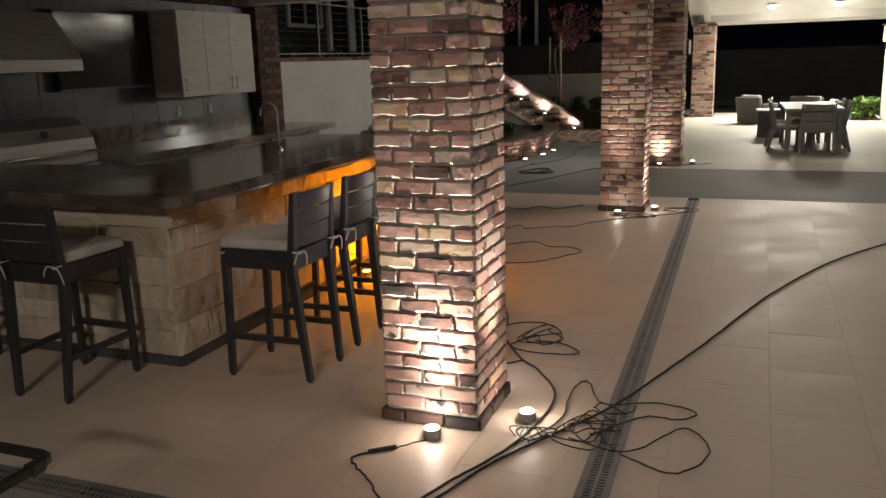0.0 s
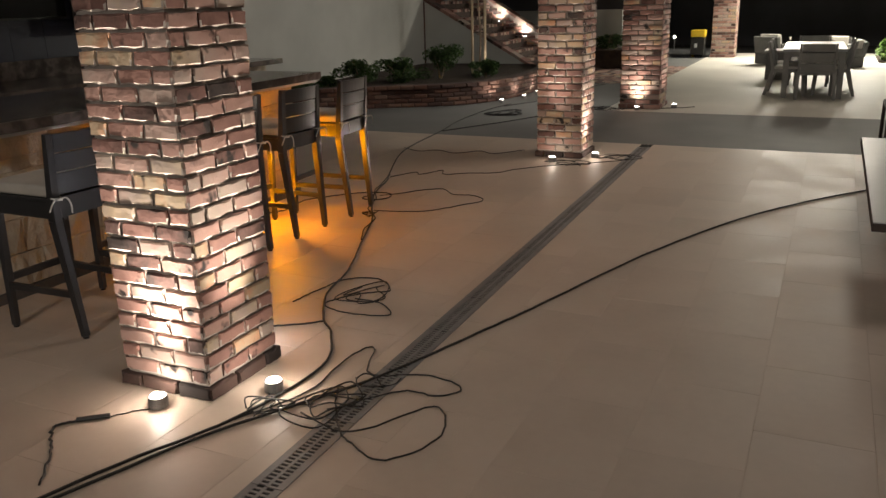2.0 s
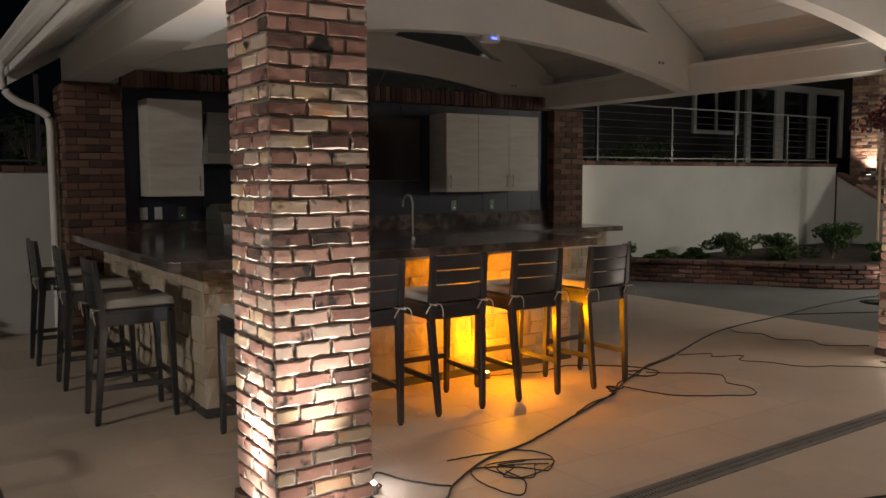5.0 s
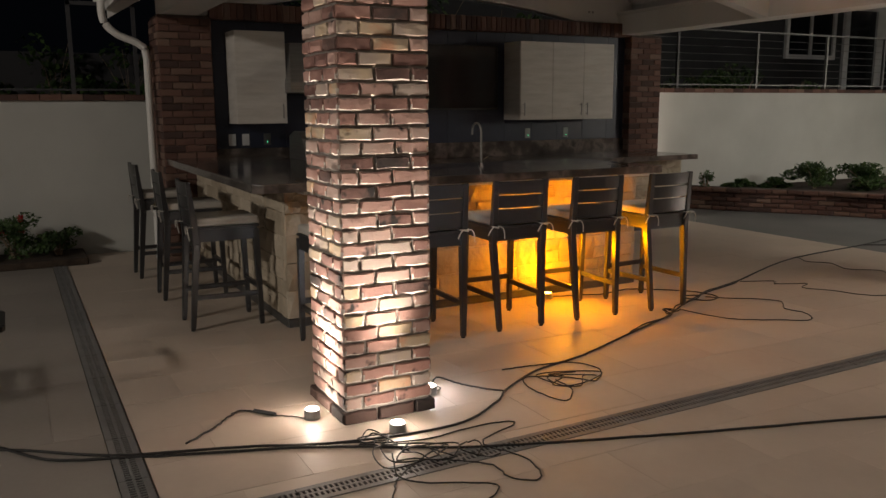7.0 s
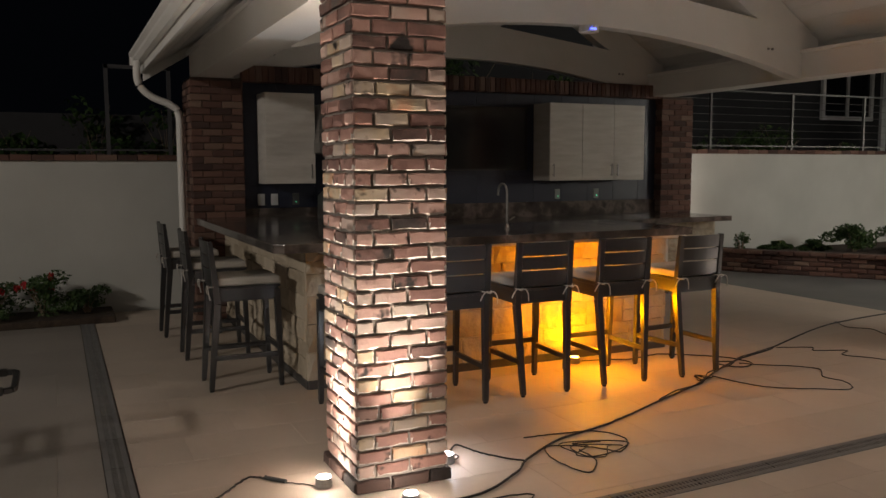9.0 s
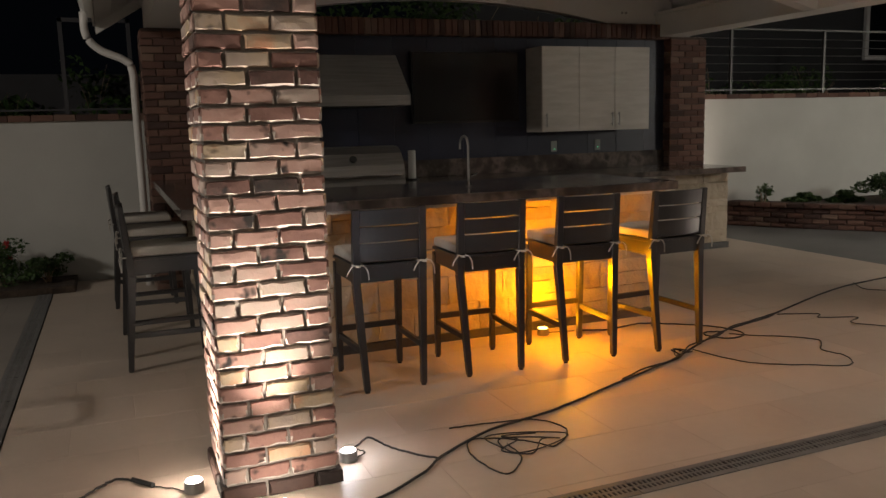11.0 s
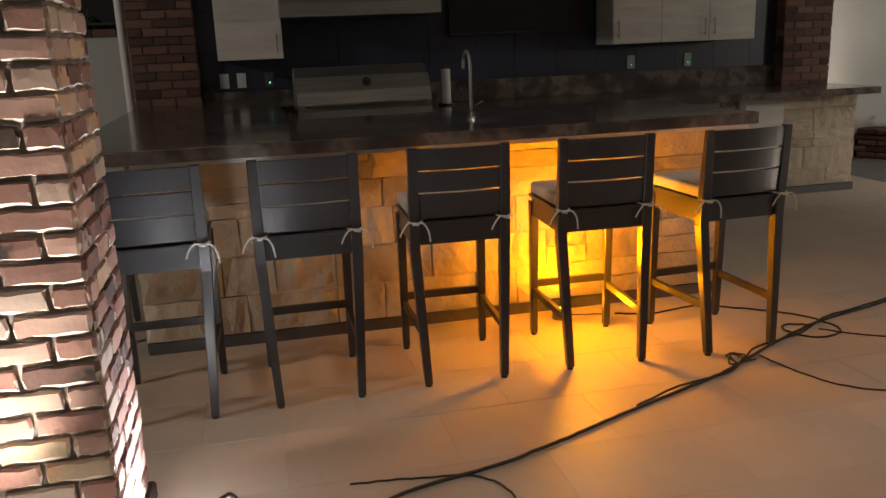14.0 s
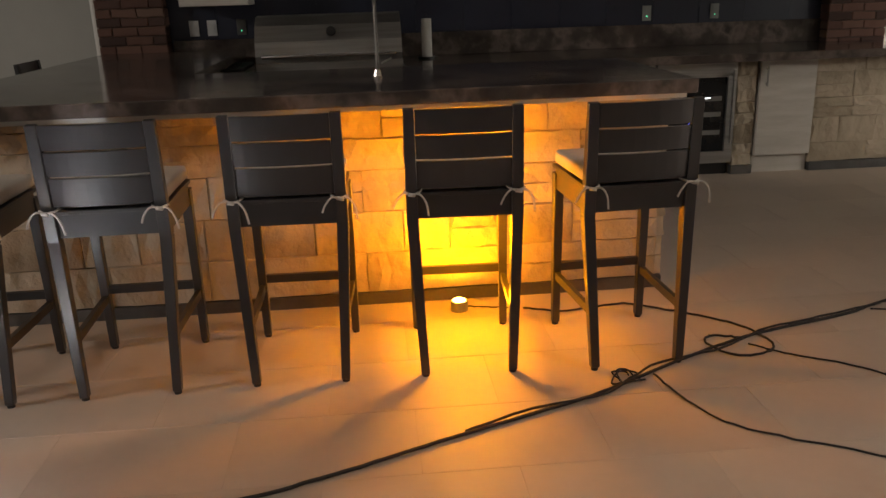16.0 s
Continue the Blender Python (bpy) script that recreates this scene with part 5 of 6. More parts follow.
cheek(17.62, 17.85, -4.34, WX, 1.58, M_PLASTER, "white rendered cheek wall", False)
cheek(19.47, 19.72, -3.80, WX, 2.02, M_MORTAR, "brick faced cheek wall", True)
bm = bmesh.new()
box(bm, -7.16, SX - 9 * RUN, 17.6, 19.7, 0, 1.548)
setting("stair_landing", bm, M_BRICK_DARK, "brick landing at the head of the stairs", "landing")
column("brick_pier", -7.28, 19.45, 0.29, 4.4, M_BRICK_JOINED, "tall brick gate pier above the stairs, lit from below", 0, "", seed=33)
for x, z in ((-3.96, 0.0), (-4.66, RISE * 2), (-5.24, RISE * 4), (-5.85, RISE * 6)):
    lamp = uplight(x, 19.3, x, 19.4, 0, lit=False, label="small round uplight puck on the brick stairs, lit")
    lamp.matrix_basis = pose(x, 19.33, z + 0.004)
    spot("step_beam", (x, 19.33, z + 0.07), (x - 0.04, 19.46, z + 0.5), 26, 120, WARM)
for x, y in ((-3.52, 13.37), (-3.38, 14.04), (-3.36, 14.74)):
    uplight(x, y, x - 0.26, y + 0.01, 10.0, tz=0.36, angle=100)
lamp = uplight(-4.38, 14.9, -4.5, 15, 0, lit=False, label="small round uplight puck in the soil bed, lit")
lamp.matrix_basis = pose(-4.38, 14.9, 0.275)
spot("soil_beam", (-4.38, 14.9, 0.35), (-4.6, 15.1, 1.6), 6, 80, WARM)
spot("pier_beam", (-7.05, 18.98, 1.62), (-7.16, 19.2, 3.2), 60, 100, (1.0, 0.80, 0.60))
lamp = uplight(-7.05, 18.98, -6, 17, 0, lit=False, label="small round uplight puck at the foot of the gate pier, lit")
lamp.matrix_basis = pose(-7.05, 18.98, 1.552)
# brick apron at the foot of the stairs
bm = bmesh.new()
for i in range(24):
    for j in range(19):
        x, y = -4.28 + i * 0.106, 16.6 + j * 0.207 + (0.1 if i % 2 else 0)
        if y < 20.4:
            box(bm, x, x + 0.098, y, y + 0.198, -0.02, 0.006 + rng.uniform(-0.003, 0.003))
solo("brick_apron", bm, M_BRICK_JOINED, "brown brick paving at the foot of the garden stairs", "brick paving", "", "stuff")
bm = bmesh.new()
box(bm, -6.9, -3.0, 19.74, 20.59, 0, 0.42)
setting("soil_bed_far", bm, M_SOIL, "raised soil bed in front of the far white wall", "soil", 0.03)
bm = bmesh.new()
box(bm, -12, -3.3, 20.6, 20.8, 0, 1.27)
setting("wall_far", bm, M_PLASTER, "white rendered wall beyond the stairs", "wall")
bm = bmesh.new()
box(bm, -12, -3.3, 20.68, 20.72, 1.272, 2.0)
setting("fence_far", bm, M_FENCE, "dark fence above the far white wall", "fence")
for i, (x, y) in enumerate(((-3.5, 20.15), (-4.0, 20.2), (-4.6, 20.2), (-3.3, 20.1))):
    shrub(x, y, 0.42, 0.55, 0.34, 140 + i)
for i, (x, y) in enumerate(((2.40, 22.35), (2.68, 22.5), (2.52, 22.75))):
    shrub(x, y, 0.03, 0.55, 0.5, 150 + i, material=M_GRASS, size=0.11, label="bright green grassy shrub beside the sliding door")
for x, y, h, seed in NEIGHBOUR:
    shrub(x, y, 1.44, 1.5, h, seed, 360, size=0.16, label="tall dark shrub beyond the boundary fence")
for i, (x, y, w, h) in enumerate(HEDGE):
    shrub(x, y, 1.44, w, h, 330 + i, 700, size=0.09, label="dark leafy shrub behind the cable railing")
for i, (x, y, w, h) in enumerate(TALL):
    shrub(x, y, 1.44, w, h, 350 + i, 1300, size=0.12, label="tall leafy garden shrub behind the kitchen wall")
# flower bed by the west wall
bm = bmesh.new()
box(bm, -6.94, -6.28, -3.0, 2.70, -0.004, 0.07)
setting("soil_flower_bed", bm, M_SOIL, "narrow soil bed along the white wall", "soil", 0.02)
for i, (y, w, h) in enumerate(((2.45, 0.50, 0.28), (2.05, 0.62, 0.46), (1.6, 0.62, 0.40), (1.12, 0.66, 0.44), (0.6, 0.66, 0.40), (0.0, 0.7, 0.42))):
    s = shrub(-6.60, y, 0.06, w, h, 160 + i, 1100, size=0.045, label="low flowering shrub with red blooms by the white wall")
    if i:
        bm = bmesh.new()
        rng = random.Random(200 + i)
        for k in range(5):
            c = (rng.uniform(-0.02, 0.2), rng.uniform(-0.26, 0.26), h * rng.uniform(0.6, 0.95))
            leaves(bm, c, (0.035, 0.035, 0.03), 26, 0.042, rng, 1.4)
        tagged(part("blooms", bm, M_FLOWER, s, "red blooms"), kind="stuff")

# ---------------------------------------------------------------- house on the upper terrace, fences, closing walls
bm = bmesh.new()
box(bm, -40, WX - 0.2, -8, 40, -0.1, 1.45)
setting("upper_terrace", bm, M_GROUND, "dark upper terrace ground behind the retaining wall", "terrace")
house = thing("house", "dark house with white-framed windows and french doors above the terrace", "house", at=pose(0, 0, 0))
HX = -10.5
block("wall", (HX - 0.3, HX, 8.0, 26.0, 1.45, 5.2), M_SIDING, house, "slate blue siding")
bm = bmesh.new()
vs = [bm.verts.new(p) for p in ((HX + 0.5, 7.6, 5.1), (HX + 0.5, 26.4, 5.1), (HX - 4, 26.4, 7.6), (HX - 4, 7.6, 7.6), (HX + 0.5, 7.6, 5.3), (HX + 0.5, 26.4, 5.3), (HX - 4, 26.4, 7.8), (HX - 4, 7.6, 7.8))]
for f in ((3, 2, 1, 0), (4, 5, 6, 7), (0, 1, 5, 4), (1, 2, 6, 5), (2, 3, 7, 6), (3, 0, 4, 7)):
    bm.faces.new([vs[i] for i in f])
part("roof", bm, M_SHINGLE, house)


def window(parent, x, y0, y1, z0, z1, cols, rows, name="window", f=0.09):
    bm = bmesh.new()
    box(bm, x, x + 0.07, y0, y0 + f, z0, z1)
    box(bm, x, x + 0.07, y1 - f, y1, z0, z1)
    box(bm, x, x + 0.07, y0 + f, y1 - f, z0, z0 + f)
    box(bm, x, x + 0.07, y0 + f, y1 - f, z1 - f, z1)
    for i in range(1, cols):
        y = y0 + (y1 - y0) * i / cols
        box(bm, x, x + 0.06, y - 0.035, y + 0.035, z0 + f, z1 - f)
    for i in range(1, rows):
        z = z0 + (z1 - z0) * i / rows
        box(bm, x + 0.002, x + 0.055, y0 + f, y1 - f, z - 0.025, z + 0.025)
    w = part(name, bm, M_FRAME, parent, "white window frame")
    for i in range(cols):
        block("pane", (x + 0.01, x + 0.02, y0 + (y1 - y0) * i / cols + 0.01, y0 + (y1 - y0) * (i + 1) / cols - 0.01, z0 + 0.02, z1 - 0.02), M_PANE, w, "dark glass")


window(house, HX, 17.6, 19.25, 2.58, 4.1, 2, 1)
for y0, y1 in ((19.55, 20.88), (20.885, 22.3), (22.305, 23.75)):
    window(house, HX, y0, y1, 1.5, 3.9, 1, 1, "french_door", 0.17)
window(house, HX, 11.5, 13.2, 2.4, 3.9, 2, 1)
wing = thing("house_wing", "house wing with a tall white-framed window behind the stairs", "house", at=pose(0, 0, 0))
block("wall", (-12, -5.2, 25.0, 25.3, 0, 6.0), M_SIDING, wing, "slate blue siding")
bm = bmesh.new()
for x0 in (-8.55, -7.42):
    for (a, b, c, d) in ((x0, x0 + 0.09, 1.9, 4.6), (x0 + 1.06, x0 + 1.15, 1.9, 4.6), (x0 + 0.09, x0 + 1.06, 1.9, 1.99), (x0 + 0.09, x0 + 1.06, 4.51, 4.6), (x0 + 0.09, x0 + 1.06, 3.75, 3.82), (x0 + 0.54, x0 + 0.61, 1.99, 4.51)):
        box(bm, a, b, 24.93, 24.998, c, d)
w = part("window", bm, M_FRAME, wing, "white window frame")
block("pane", (-8.5, -6.32, 24.97, 24.985, 1.95, 4.55), M_PANE, w, "dark glass")
# house end with a glazed sliding door beside the dining pavilion
wing = thing("garden_room", "pale sided house end with a white-framed sliding glass door", "house", at=pose(0, 0, 0))
block("wall", (2.82, 3.1, 20.75, 22.3, 0, 2.40), M_CAB, wing, "grey-white lap siding")
for r in range(13):
    bm = bmesh.new()
    vs = box(bm, 2.795, 2.819, 20.78, 22.3, 0.05 + r * 0.18, 0.222 + r * 0.18)
    part("siding_board", bm, M_CAB, wing)
block("wall_end", (2.82, 7.8, 22.301, 22.4, 0, 2.40), M_CAB, wing)
for k, y in enumerate((20.62, 19.2, 17.8, 16.4)):
    fr_ = block("door_stile", (2.78, 2.88, y - 0.09, y + 0.09, 0.0, 2.40), M_WHITE, wing, bevel=0.004)
    if k < 3:
        block("pane", (2.82, 2.83, y - 1.30, y - 0.095, 0.12, 2.30), M_PANE, wing, "dark glass")
        block("bottom_rail", (2.785, 2.875, y - 1.305, y - 0.095, 0.0, 0.115), M_WHITE, wing)
block("head", (2.785, 2.875, 16.31, 20.71, 2.402, 2.45), M_WHITE, wing)
bm = bmesh.new()
box(bm, 2.15, 2.79, 22.0, 24.2, 0.001, 0.03)
setting("soil_strip", bm, M_SOIL, "small soil strip beside the house end", "soil")


def path_light(x, y, h=0.42):
    p = thing("path_light", "slim garden path light with a small glowing head", "path light", "path lights", at=pose(x, y, -0.12 if y > 25 else 0))
    bm = bmesh.new()
    disc(bm, (0, 0), 0.014, 0, h, 8)
    part("post", bm, M_STEEL, p)
    bm = bmesh.new()
    disc(bm, (0, 0), 0.022, h + 0.001, h + 0.07, 10, 0.03)
    part("head", bm, G_CEIL if h > 0.45 else G_LANTERN, p, "glowing head")


path_light(-3.04, 26.2, 0.46)
path_light(0.1, 26.0)
path_light(0.42, 26.0)
bm = bmesh.new()
box(bm, -9.0, 30, 30.0, 30.2, -0.1, 1.75)
setting("fence_north", bm, M_FENCE, "dark boundary fence beyond the dining pavilion", "fence")
# Unseen eave, arm and closing walls, added around the two fill lights.
bm = bmesh.new()
box(bm, 5.3, 8.3, -9, 12.5, 6.3, 6.5)
setting("eave_east", bm, M_WHITE, "added unseen eave that carries the east fill light", "eave")
fl = thing("floodlight", "added unseen housing and arm for the east fill light", "floodlight", at=pose(2.6, 10.8, 6.28))
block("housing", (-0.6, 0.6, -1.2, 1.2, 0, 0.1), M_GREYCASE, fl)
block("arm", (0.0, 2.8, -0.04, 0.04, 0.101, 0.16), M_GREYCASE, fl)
bm = bmesh.new()
box(bm, 8.0, 8.3, -9, 30, -0.1, 6.5)
setting("wall_east", bm, M_PLASTER, "added unseen closing wall on the east side", "wall")
bm = bmesh.new()
box(bm, -12, 8.3, -9.3, -9.0, -0.1, 6.5)
setting("wall_south", bm, M_FENCE, "added unseen closing wall that carries the south fill light", "wall")
# Backplate added behind the south fill; no real lamp is known here.
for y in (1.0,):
    ln = thing("porch_lamp", "added unseen backplate for the south fill light", "wall lamp", "porch lamps", at=pose(1.5, -8.99, 5.6, 0, 0, 90))
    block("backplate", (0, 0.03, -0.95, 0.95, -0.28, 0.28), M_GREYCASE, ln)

# ---------------------------------------------------------------- fire table and lounge seats on the open patio
ft = thing("fire_table", "long low fire table with grey stone top and wooden base", "fire table", at=pose(0, 0, 0))
block("top", (1.494, 2.746, 5.724, 8.546, 0.4305, 0.436), M_PIT, ft, "smooth pale grey glass top", 0.001)
block("edge_frame", (1.49, 2.75, 5.72, 8.55, 0.385, 0.430), M_BROWNCUSH, ft, "dark thick edge", 0.002)
block("base", (1.68, 2.56, 5.92, 8.35, 0.0, 0.384), M_CEDAR, ft, "warm wooden base panels", 0.004)
block("burner_tray", (2.0, 2.25, 6.3, 8.0, 0.4365, 0.445), M_BLACK, ft)


def lounge(x, y, a, label):
    c = thing("lounge_chair", label, "lounge chair", "lounge chairs", at=pose(x, y, 0, 0, 0, a))
    for sx in (-1, 1):
        bm = bmesh.new()
        pts = smooth_line([(sx * 0.36, 0.36, 0.0), (sx * 0.36, 0.38, 0.30), (sx * 0.36, 0.36, 0.56), (sx * 0.36, 0.30, 0.60), (sx * 0.36, -0.25, 0.60), (sx * 0.36, -0.36, 0.56), (sx * 0.36, -0.40, 0.0)], 5)
        tube(bm, pts, 0.016, 8)
        part("side_frame", bm, M_BLACK, c, "black metal loop arm", smooth=True)
    block("seat_frame", (-0.345, 0.345, -0.36, 0.34, 0.26, 0.30), M_BLACK, c)
    block("seat_cushion", (-0.33, 0.33, -0.33, 0.35, 0.301, 0.43), M_BROWNCUSH, c, "brown cushion", 0.03)
    bm = bmesh.new()
    vs = box(bm, -0.33, 0.33, -0.38, -0.24, 0.43, 0.86)
    for v in vs:
        v.co.y -= (v.co.z - 0.43) * 0.25
    part("back_cushion", bm, M_BROWNCUSH, c, "brown cushion", bevel=0.035)
    return c


lounge(2.05, 9.28, 180, "black metal lounge chair with brown cushions by the fire table")


def patio_armchair(x, y, a):
    """Low slatted armchair; the sitter looks along +y, the seat's middle at the origin."""
    c = thing("patio_armchair", "dark slatted patio armchair with grey cushions facing the fire table", "armchair", at=pose(x, y, 0, 0, 0, a))
    for sx in (-1, 1):
        for yy, top in ((-0.36, 0.655), (0.32, 0.50)):
            bm = bmesh.new()
            bar(bm, (sx * 0.335, yy, 0.0), (sx * 0.335, yy - (0.05 if yy < 0 else 0.0), top), 0.045, 0.045, 0.04, 0.035)
            part("leg", bm, M_STOOL, c, bevel=0.003, seg=1)
        block("arm", (sx * 0.335 - 0.035, sx * 0.335 + 0.035, -0.34, 0.36, 0.501, 0.53), M_GREYWOOD, c, "pale grey arm board", 0.005)
    block("seat_frame", (-0.31, 0.31, -0.36, 0.34, 0.24, 0.285), M_STOOL, c, bevel=0.004)
    for z0, z1 in ((0.29, 0.40), (0.408, 0.52), (0.528, 0.65)):
        bm = bmesh.new()
        vs = box(bm, -0.312, 0.312, -0.372, -0.352, z0, z1)
        for v in vs:
            v.co.y -= (v.co.z - 0.29) * 0.10
        part("back_slat", bm, M_STOOL, c, bevel=0.003, seg=1)
    block("seat_cushion", (-0.295, 0.295, -0.30, 0.36, 0.286, 0.42), M_PALECUSH, c, "pale grey seat cushion", 0.035)
    bm = bmesh.new()
    vs = box(bm, -0.27, 0.27, -0.345, -0.21, 0.421, 0.74)
    for v in vs:
        v.co.y -= (v.co.z - 0.42) * 0.16
    part("back_cushion", bm, M_PALECUSH, c, "pale grey back cushion", bevel=0.05, smooth=True, seg=4)
    return c


patio_armchair(2.03, 4.90, 0)
lounger = thing("sun_lounger", "black metal framed sun lounger on the dim terrace", "sun lounger", at=pose(-2.25, 1.97, 0))
bm = bmesh.new()
rail = [(-0.215, -1.75), (-0.215, -0.05), (-0.20, -0.012), (-0.165, 0.0), (0.165, 0.0), (0.20, -0.012), (0.215, -0.05), (0.215, -1.75)]
for (xa, ya), (xb, yb) in zip(rail, rail[1:]):
    bar(bm, (xa, ya, 0.44), (xb, yb, 0.44), 0.028, 0.028, 0.032, 0.032, side=(0, 0, 1))
part("side_rail", bm, M_BLACK, lounger, bevel=0.003, seg=1)
for sx in (-1, 1):
    bm = bmesh.new()
    bar(bm, (sx * 0.215, -0.10, 0.44), (sx * 0.215, -0.05, 0.44), 0.036, 0.036, 0.04, 0.04, side=(0, 0, 1))
    part("rail_sleeve", bm, M_RUBBER, lounger)
    for y in (-0.62, -1.6):
        bm = bmesh.new()
        bar(bm, (sx * 0.215, y, 0.0), (sx * 0.215, y, 0.423), 0.03)
        part("leg", bm, M_BLACK, lounger)
for k in range(7):
    block("strap", (-0.20, 0.20, -1.68 + k * 0.16, -1.63 + k * 0.16, 0.437, 0.443), M_RUBBER, lounger)

# ---------------------------------------------------------------- cables on the floor


def cable(pts, r=0.0038, lift=0.0, label="black extension cable lying loose on the patio floor"):
    bm = bmesh.new()
    rng = random.Random(repr(pts[0]))
    line = smooth_line([(x, y, r + lift + 0.001) for x, y in pts], 7)
    kink = 0.0012 if r > 0.006 else 0.003
    for p in line:
        p.x += rng.gauss(0, kink)
        p.y += rng.gauss(0, kink)
        p.z += rng.uniform(0, 0.001)
    tube(bm, line, r, 6)
    return solo("cable", bm, M_RUBBER, label, "cable", "floor cables", smooth=True)


def tangle(x, y, rx, ry, loops, seed, r=0.0034):
    rng = random.Random(seed)
    pts, a = [], rng.uniform(0, 6.28)
    for i in range(loops * 8):
        a += 1.1 + rng.uniform(-0.6, 0.6)
        k = rng.uniform(0.35, 1.0)
        pts.append((x + rx * k * math.cos(a) + rng.uniform(-1, 1) * rx * 0.25, y + ry * k * math.sin(a) + rng.uniform(-1, 1) * ry * 0.25))
    bm = bmesh.new()
    line = smooth_line([(px, py, r + 0.001 + 0.0075 * (i % 3)) for i, (px, py) in enumerate(pts)], 6)
    tube(bm, line, r, 6)
    return solo("cable_tangle", bm, M_RUBBER, "loose tangle of black cable lying on the patio floor", "cable", "floor cables", smooth=True)


cable([(-2.1, 1.3), (-1.64, 1.84), (-1.29, 2.12), (-1.14, 2.45), (-1.0, 2.82), (-0.86, 3.2), (-0.63, 3.62), (-0.48, 3.91), (-0.27, 4.50), (-0.09, 5.04), (0.20, 5.98), (0.52, 6.80), (0.80, 7.38), (1.19, 8.0), (1.58, 8.5)], 0.0064,
      label="long thick black cable snaking across the patio to the fire table")
cable([(-1.9, 1.2), (-1.5, 1.95), (-1.2, 2.38), (-1.02, 2.9), (-0.84, 3.35), (-0.78, 3.9), (-0.95, 4.25), (-1.09, 4.40), (-1.29, 4.74), (-1.38, 5.10), (-1.50, 5.41), (-1.63, 5.71), (-1.76, 6.03), (-1.87, 6.29), (-2.04, 6.58), (-2.20, 6.88), (-2.31, 7.13), (-2.45, 7.60), (-2.56, 7.83),
       (-2.95, 8.8), (-3.10, 9.5), (-3.19, 10.30), (-3.35, 11.30), (-3.4, 12.4), (-3.3, 13.2)], 0.0064, label="long black cable bundle running along the front of the bar")
cable([(-1.66, 5.76), (-1.78, 6.02), (-1.86, 6.31), (-2.05, 6.55), (-2.18, 6.9), (-2.33, 7.15), (-2.42, 7.45), (-2.53, 7.80)], 0.005, 0.006)
cable([(-3.10, 9.19), (-2.85, 9.05), (-2.67, 9.17), (-2.41, 9.05), (-2.2, 9.25), (-1.99, 9.15), (-1.75, 9.45)])
cable([(-2.49, 7.73), (-2.36, 8.0), (-2.27, 7.92), (-2.15, 8.16), (-2.05, 8.0), (-1.85, 8.12), (-1.6, 8.22), (-1.49, 8.42), (-1.27, 8.66)])
cable([(-2.0, 6.54), (-1.8, 6.58), (-1.58, 6.68), (-1.4, 6.95), (-1.30, 7.14), (-1.45, 7.28), (-1.62, 7.26), (-1.8, 7.42), (-1.97, 7.30), (-2.1, 7.12), (-2.21, 7.02)])
cable([(-2.76, 6.17), (-2.69, 6.36), (-2.73, 6.64), (-2.58, 6.88), (-2.42, 7.05), (-2.22, 7.12), (-2.12, 7.06), (-2.11, 6.92), (-2.24, 6.85), (-2.31, 6.90), (-2.27, 7.01)], 0.005)
cable([(-2.83, 5.915), (-2.80, 6.02), (-2.78, 6.12)], 0.003)
tangle(-1.97, 6.42, 0.06, 0.07, 2, 4)
cable([(-1.35, 4.06), (-1.46, 4.16), (-1.36, 4.2), (-1.23, 4.26), (-1.07, 4.38)], 0.005)
cable([(-1.40, 4.57), (-1.38, 4.78), (-1.32, 5.01), (-1.14, 5.08), (-0.98, 4.93), (-1.1, 4.83), (-1.22, 4.62), (-1.06, 4.53), (-0.8, 4.58), (-0.92, 4.72), (-1.1, 4.74)])
tangle(-1.08, 4.85, 0.15, 0.19, 2, 21)
cable([(-0.84, 3.35), (-0.70, 3.67), (-0.72, 4.05), (-0.66, 4.18), (-0.54, 3.92), (-0.30, 4.00), (-0.10, 3.95), (-0.16, 3.84), (-0.33, 3.82), (-0.53, 3.56)])
cable([(-0.62, 3.5), (-0.35, 3.44), (-0.14, 3.75), (-0.01, 3.55), (-0.12, 3.31), (-0.30, 3.36), (-0.45, 3.5), (-0.6, 3.75)])
tangle(-0.55, 3.62, 0.20, 0.22, 3, 8)
tangle(-0.78, 3.47, 0.12, 0.10, 2, 15)
tangle(-0.50, 3.86, 0.14, 0.08, 1, 19)
cable([(-1.18, 2.70), (-1.32, 2.86), (-1.42, 2.95), (-1.48, 3.02), (-1.44, 3.08), (-1.34, 3.16)], 0.005)
cable([(-1.34, 3.16), (-1.28, 3.24), (-1.22, 3.29)], 0.0025)
bm = bmesh.new()
tube(bm, [Vector((-1.43, 3.085, 0.012)), Vector((-1.33, 3.165, 0.012))], 0.011, 8)
solo("cable_connector", bm, M_BLACK, "black inline cable connector on the floor", "connector")
cable([(-0.85, 3.59), (-0.80, 3.48), (-0.78, 3.40)], 0.003)
cable([(-1.25, 4.045), (-1.30, 4.10), (-1.35, 4.06)], 0.003)
tangle(-1.08, 8.87, 0.28, 0.14, 2, 33)
tangle(-0.72, 9.3, 0.2, 0.18, 2, 35)
cable([(-1.27, 8.66), (-1.1, 8.8), (-0.9, 8.95), (-0.7, 9.1), (-0.45, 9.35), (-0.62, 9.5)])
tangle(-3.0, 12.2, 0.35, 0.5, 2, 41, 0.008)
tangle(-1.75, 13.0, 0.3, 0.2, 2, 43)
cable([(-3.2, 10.4), (-2.6, 11.6), (-2.2, 12.6), (-1.6, 13.0), (-0.8, 13.3), (-0.55, 13.5)], 0.006)
cable([(-3.3, 12.9), (-2.9, 14.0), (-3.0, 15.4), (-2.6, 16.4), (-3.0, 16.5)], 0.006)

# ---------------------------------------------------------------- channel drains


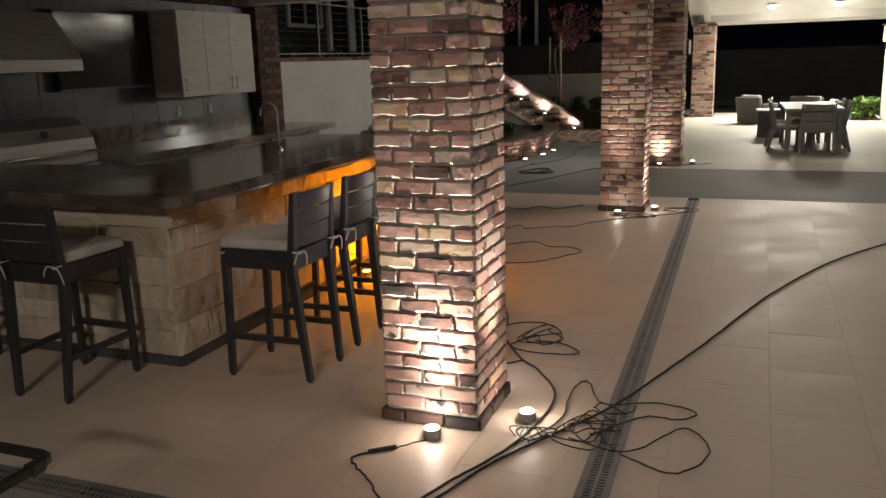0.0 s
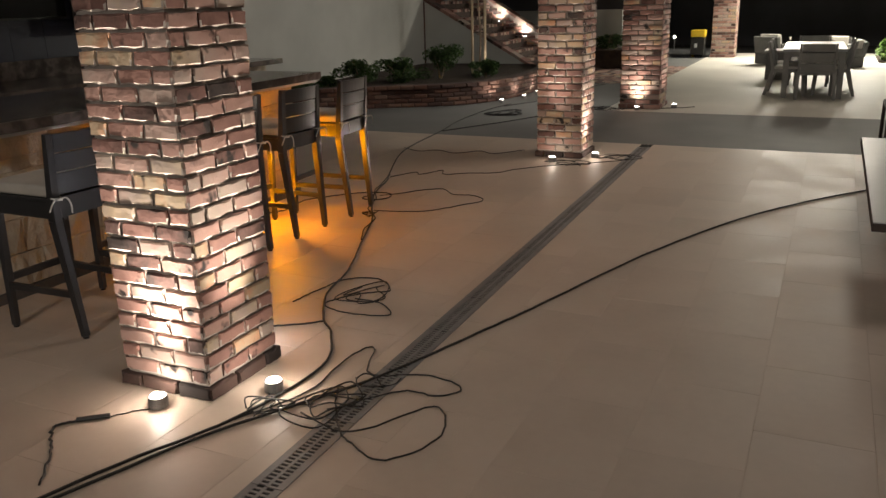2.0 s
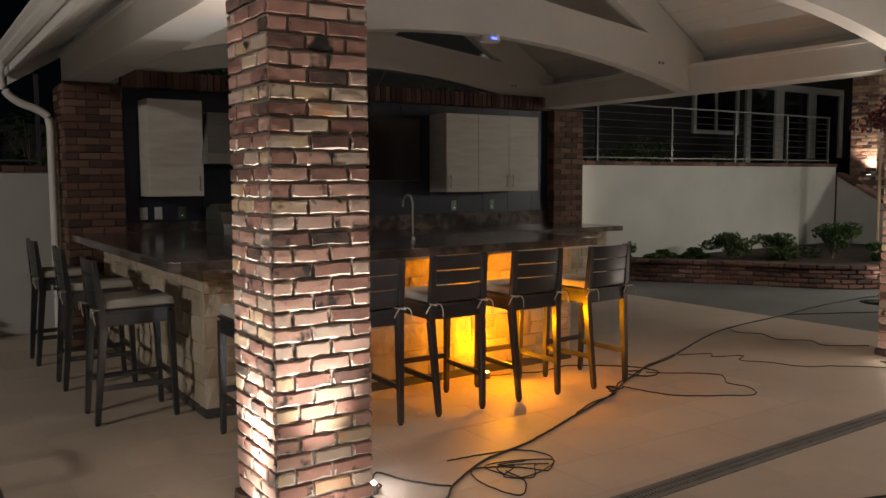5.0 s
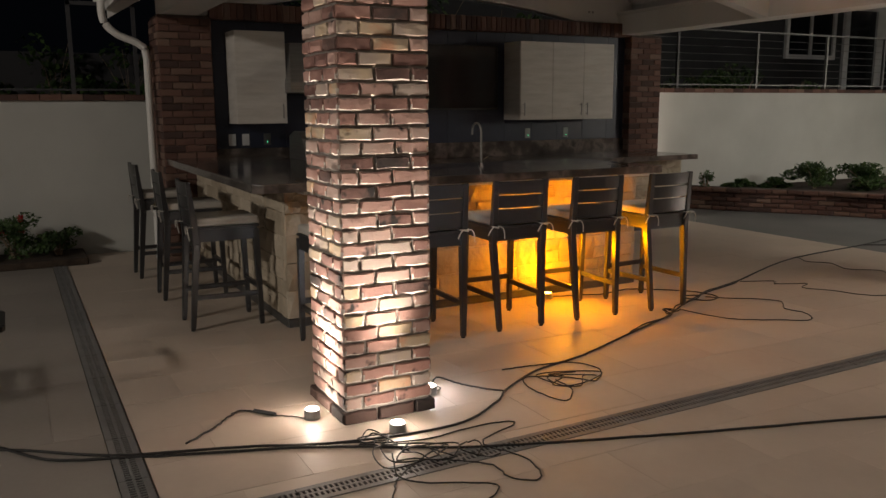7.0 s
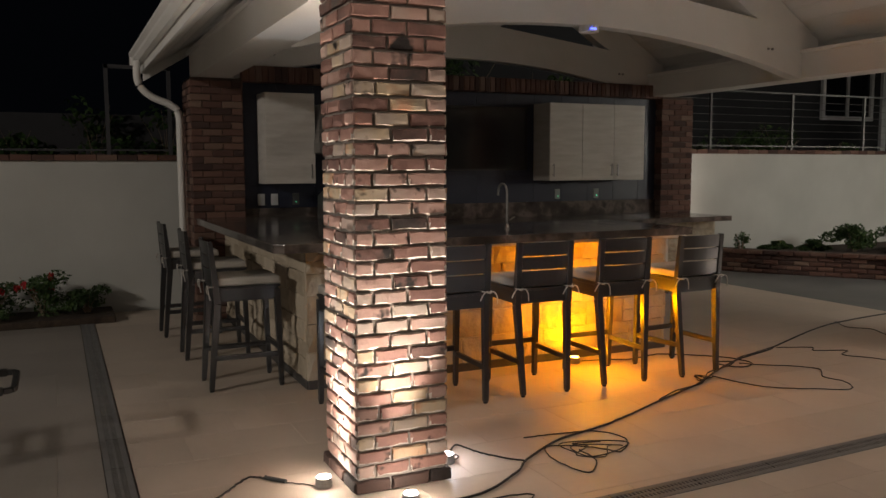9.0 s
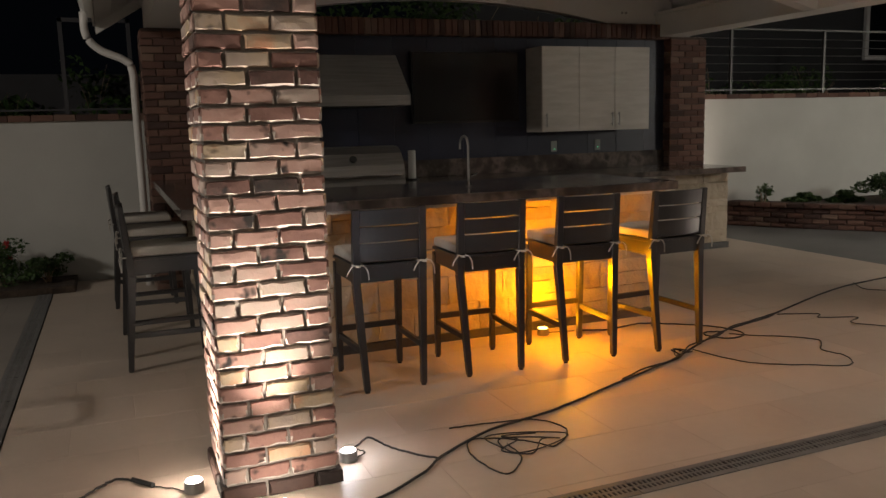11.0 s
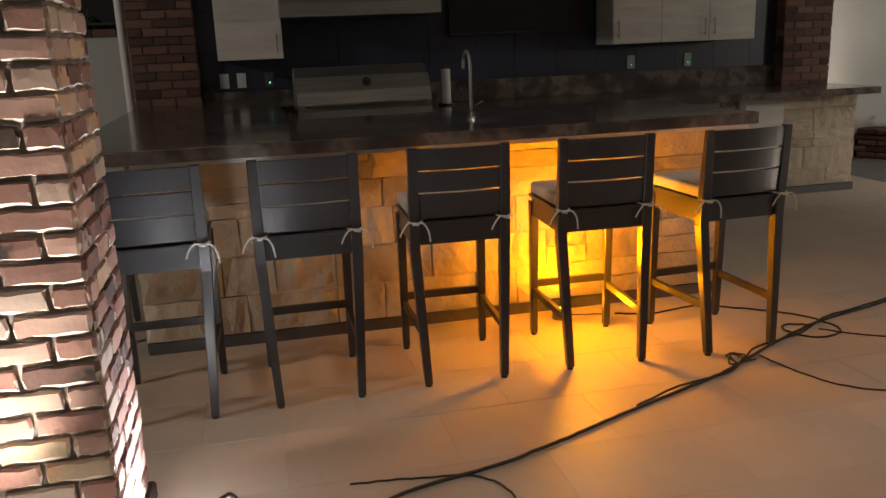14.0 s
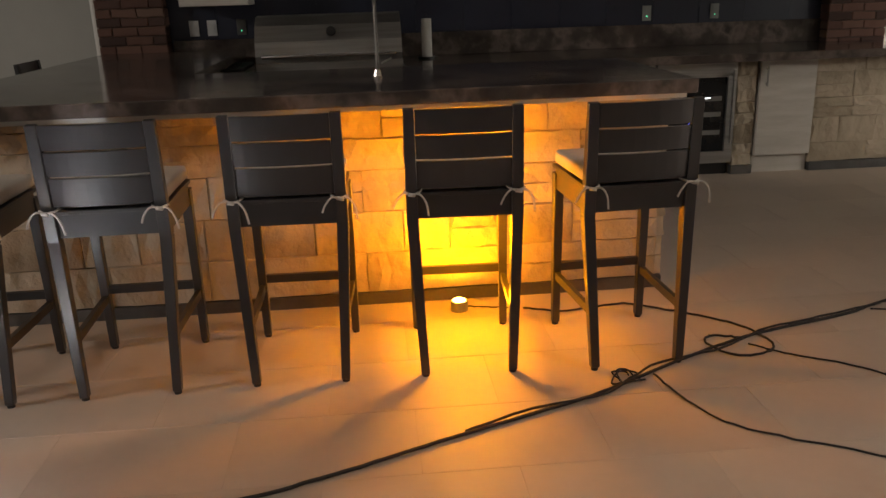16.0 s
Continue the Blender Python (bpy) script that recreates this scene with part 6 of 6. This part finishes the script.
def drain(a, b, width, label, pieces):
    a, b = Vector((*a, 0)), Vector((*b, 0))
    L, ang = (b - a).length, math.degrees(math.atan2(b.y - a.y, b.x - a.x))
    d = thing("channel_drain", label, "channel drain", "channel drains", "structure", at=pose(a.x, a.y, 0, 0, 0, ang))
    h = width / 2
    # Near-black strip: the shade below the slots is put into its colour.
    block("channel", (0, L, -h + 0.004, h - 0.004, -0.004, 0.0005), M_SLOT_SHADE, d, "black strip standing in for shade under the grate")
    step, n = 0.5, int(L / 0.5)
    bm = bmesh.new()
    for y0, y1 in ((-h, -h + 0.030), (h - 0.030, h), (-0.006, 0.006)):
        box(bm, 0.002, step - 0.002, y0, y1, 0.0006, 0.005)
    pitch = 0.0235
    for i in range(int(step / pitch)):
        x = 0.002 + i * pitch
        w = 0.0105
        for s, off in ((-1, 0), (1, pitch / 2)):
            box(bm, x + off * 0.6, x + off * 0.6 + w, min(s * 0.006, s * (h - 0.03)), max(s * 0.006, s * (h - 0.03)), 0.0008, 0.0046)
    me = mesh_of(bm, "grate", M_DRAIN)
    for i in range(n):
        g = new("grate", me)
        g.parent = d
        g.matrix_basis = pose(i * step, 0, 0)


drain((-0.415, 2.50), (-0.565, 10.19), 0.135, "grey slotted channel drain set in the patio floor", 0)
drain((-6.9, 2.43), (7.9, 2.43), 0.125, "grey slotted channel drain along the patio edge", 0)

# ---------------------------------------------------------------- floor tiles
TW, TL = 0.42, 0.62


def tiles_over(parent, material, x0, x1, y0, y1, w, l, seed, gap=0.0013):
    rng = random.Random(seed)
    meshes = {}
    k = 0
    x = x0
    row = 0
    while x < x1 - 0.01:
        dx = min(w, x1 - x)
        y = y0 - (l * (0.0, 0.5)[row % 2])
        while y < y1 - 0.01:
            a, b = max(y, y0), min(y + l, y1)
            if b - a > 0.03:
                key = (round(dx, 3), round(b - a, 3))
                if key not in meshes:
                    bm = bmesh.new()
                    hx, hy = dx / 2 - gap / 2, (b - a) / 2 - gap / 2
                    lo = [bm.verts.new((sx * hx, sy * hy, -0.006)) for sx, sy in ((-1, -1), (1, -1), (1, 1), (-1, 1))]
                    mid = [bm.verts.new((v.co.x, v.co.y, -0.0008)) for v in lo]
                    hi = [bm.verts.new((v.co.x * (1 - 0.0015 / hx), v.co.y * (1 - 0.0015 / hy), 0)) for v in lo]
                    for i in range(4):
                        bm.faces.new((lo[i], lo[(i + 1) % 4], mid[(i + 1) % 4], mid[i]))
                        bm.faces.new((mid[i], mid[(i + 1) % 4], hi[(i + 1) % 4], hi[i]))
                    bm.faces.new(hi)
                    meshes[key] = mesh_of(bm, "tile", material)
                t = new("tile", meshes[key])
                t.parent = parent
                t.matrix_basis = pose(x + dx / 2, (a + b) / 2, rng.uniform(-0.0004, 0.0002))
            y += l
        x += w
        row += 1


tiles_over(floor_bar, M_TILE, X0, 3.2, 2.5, 10.2, TW, TL, 5)
tiles_over(floor_south, M_TILE_DARK, X0, 4.5, -1.0, 2.365, 0.9, 0.9, 6)
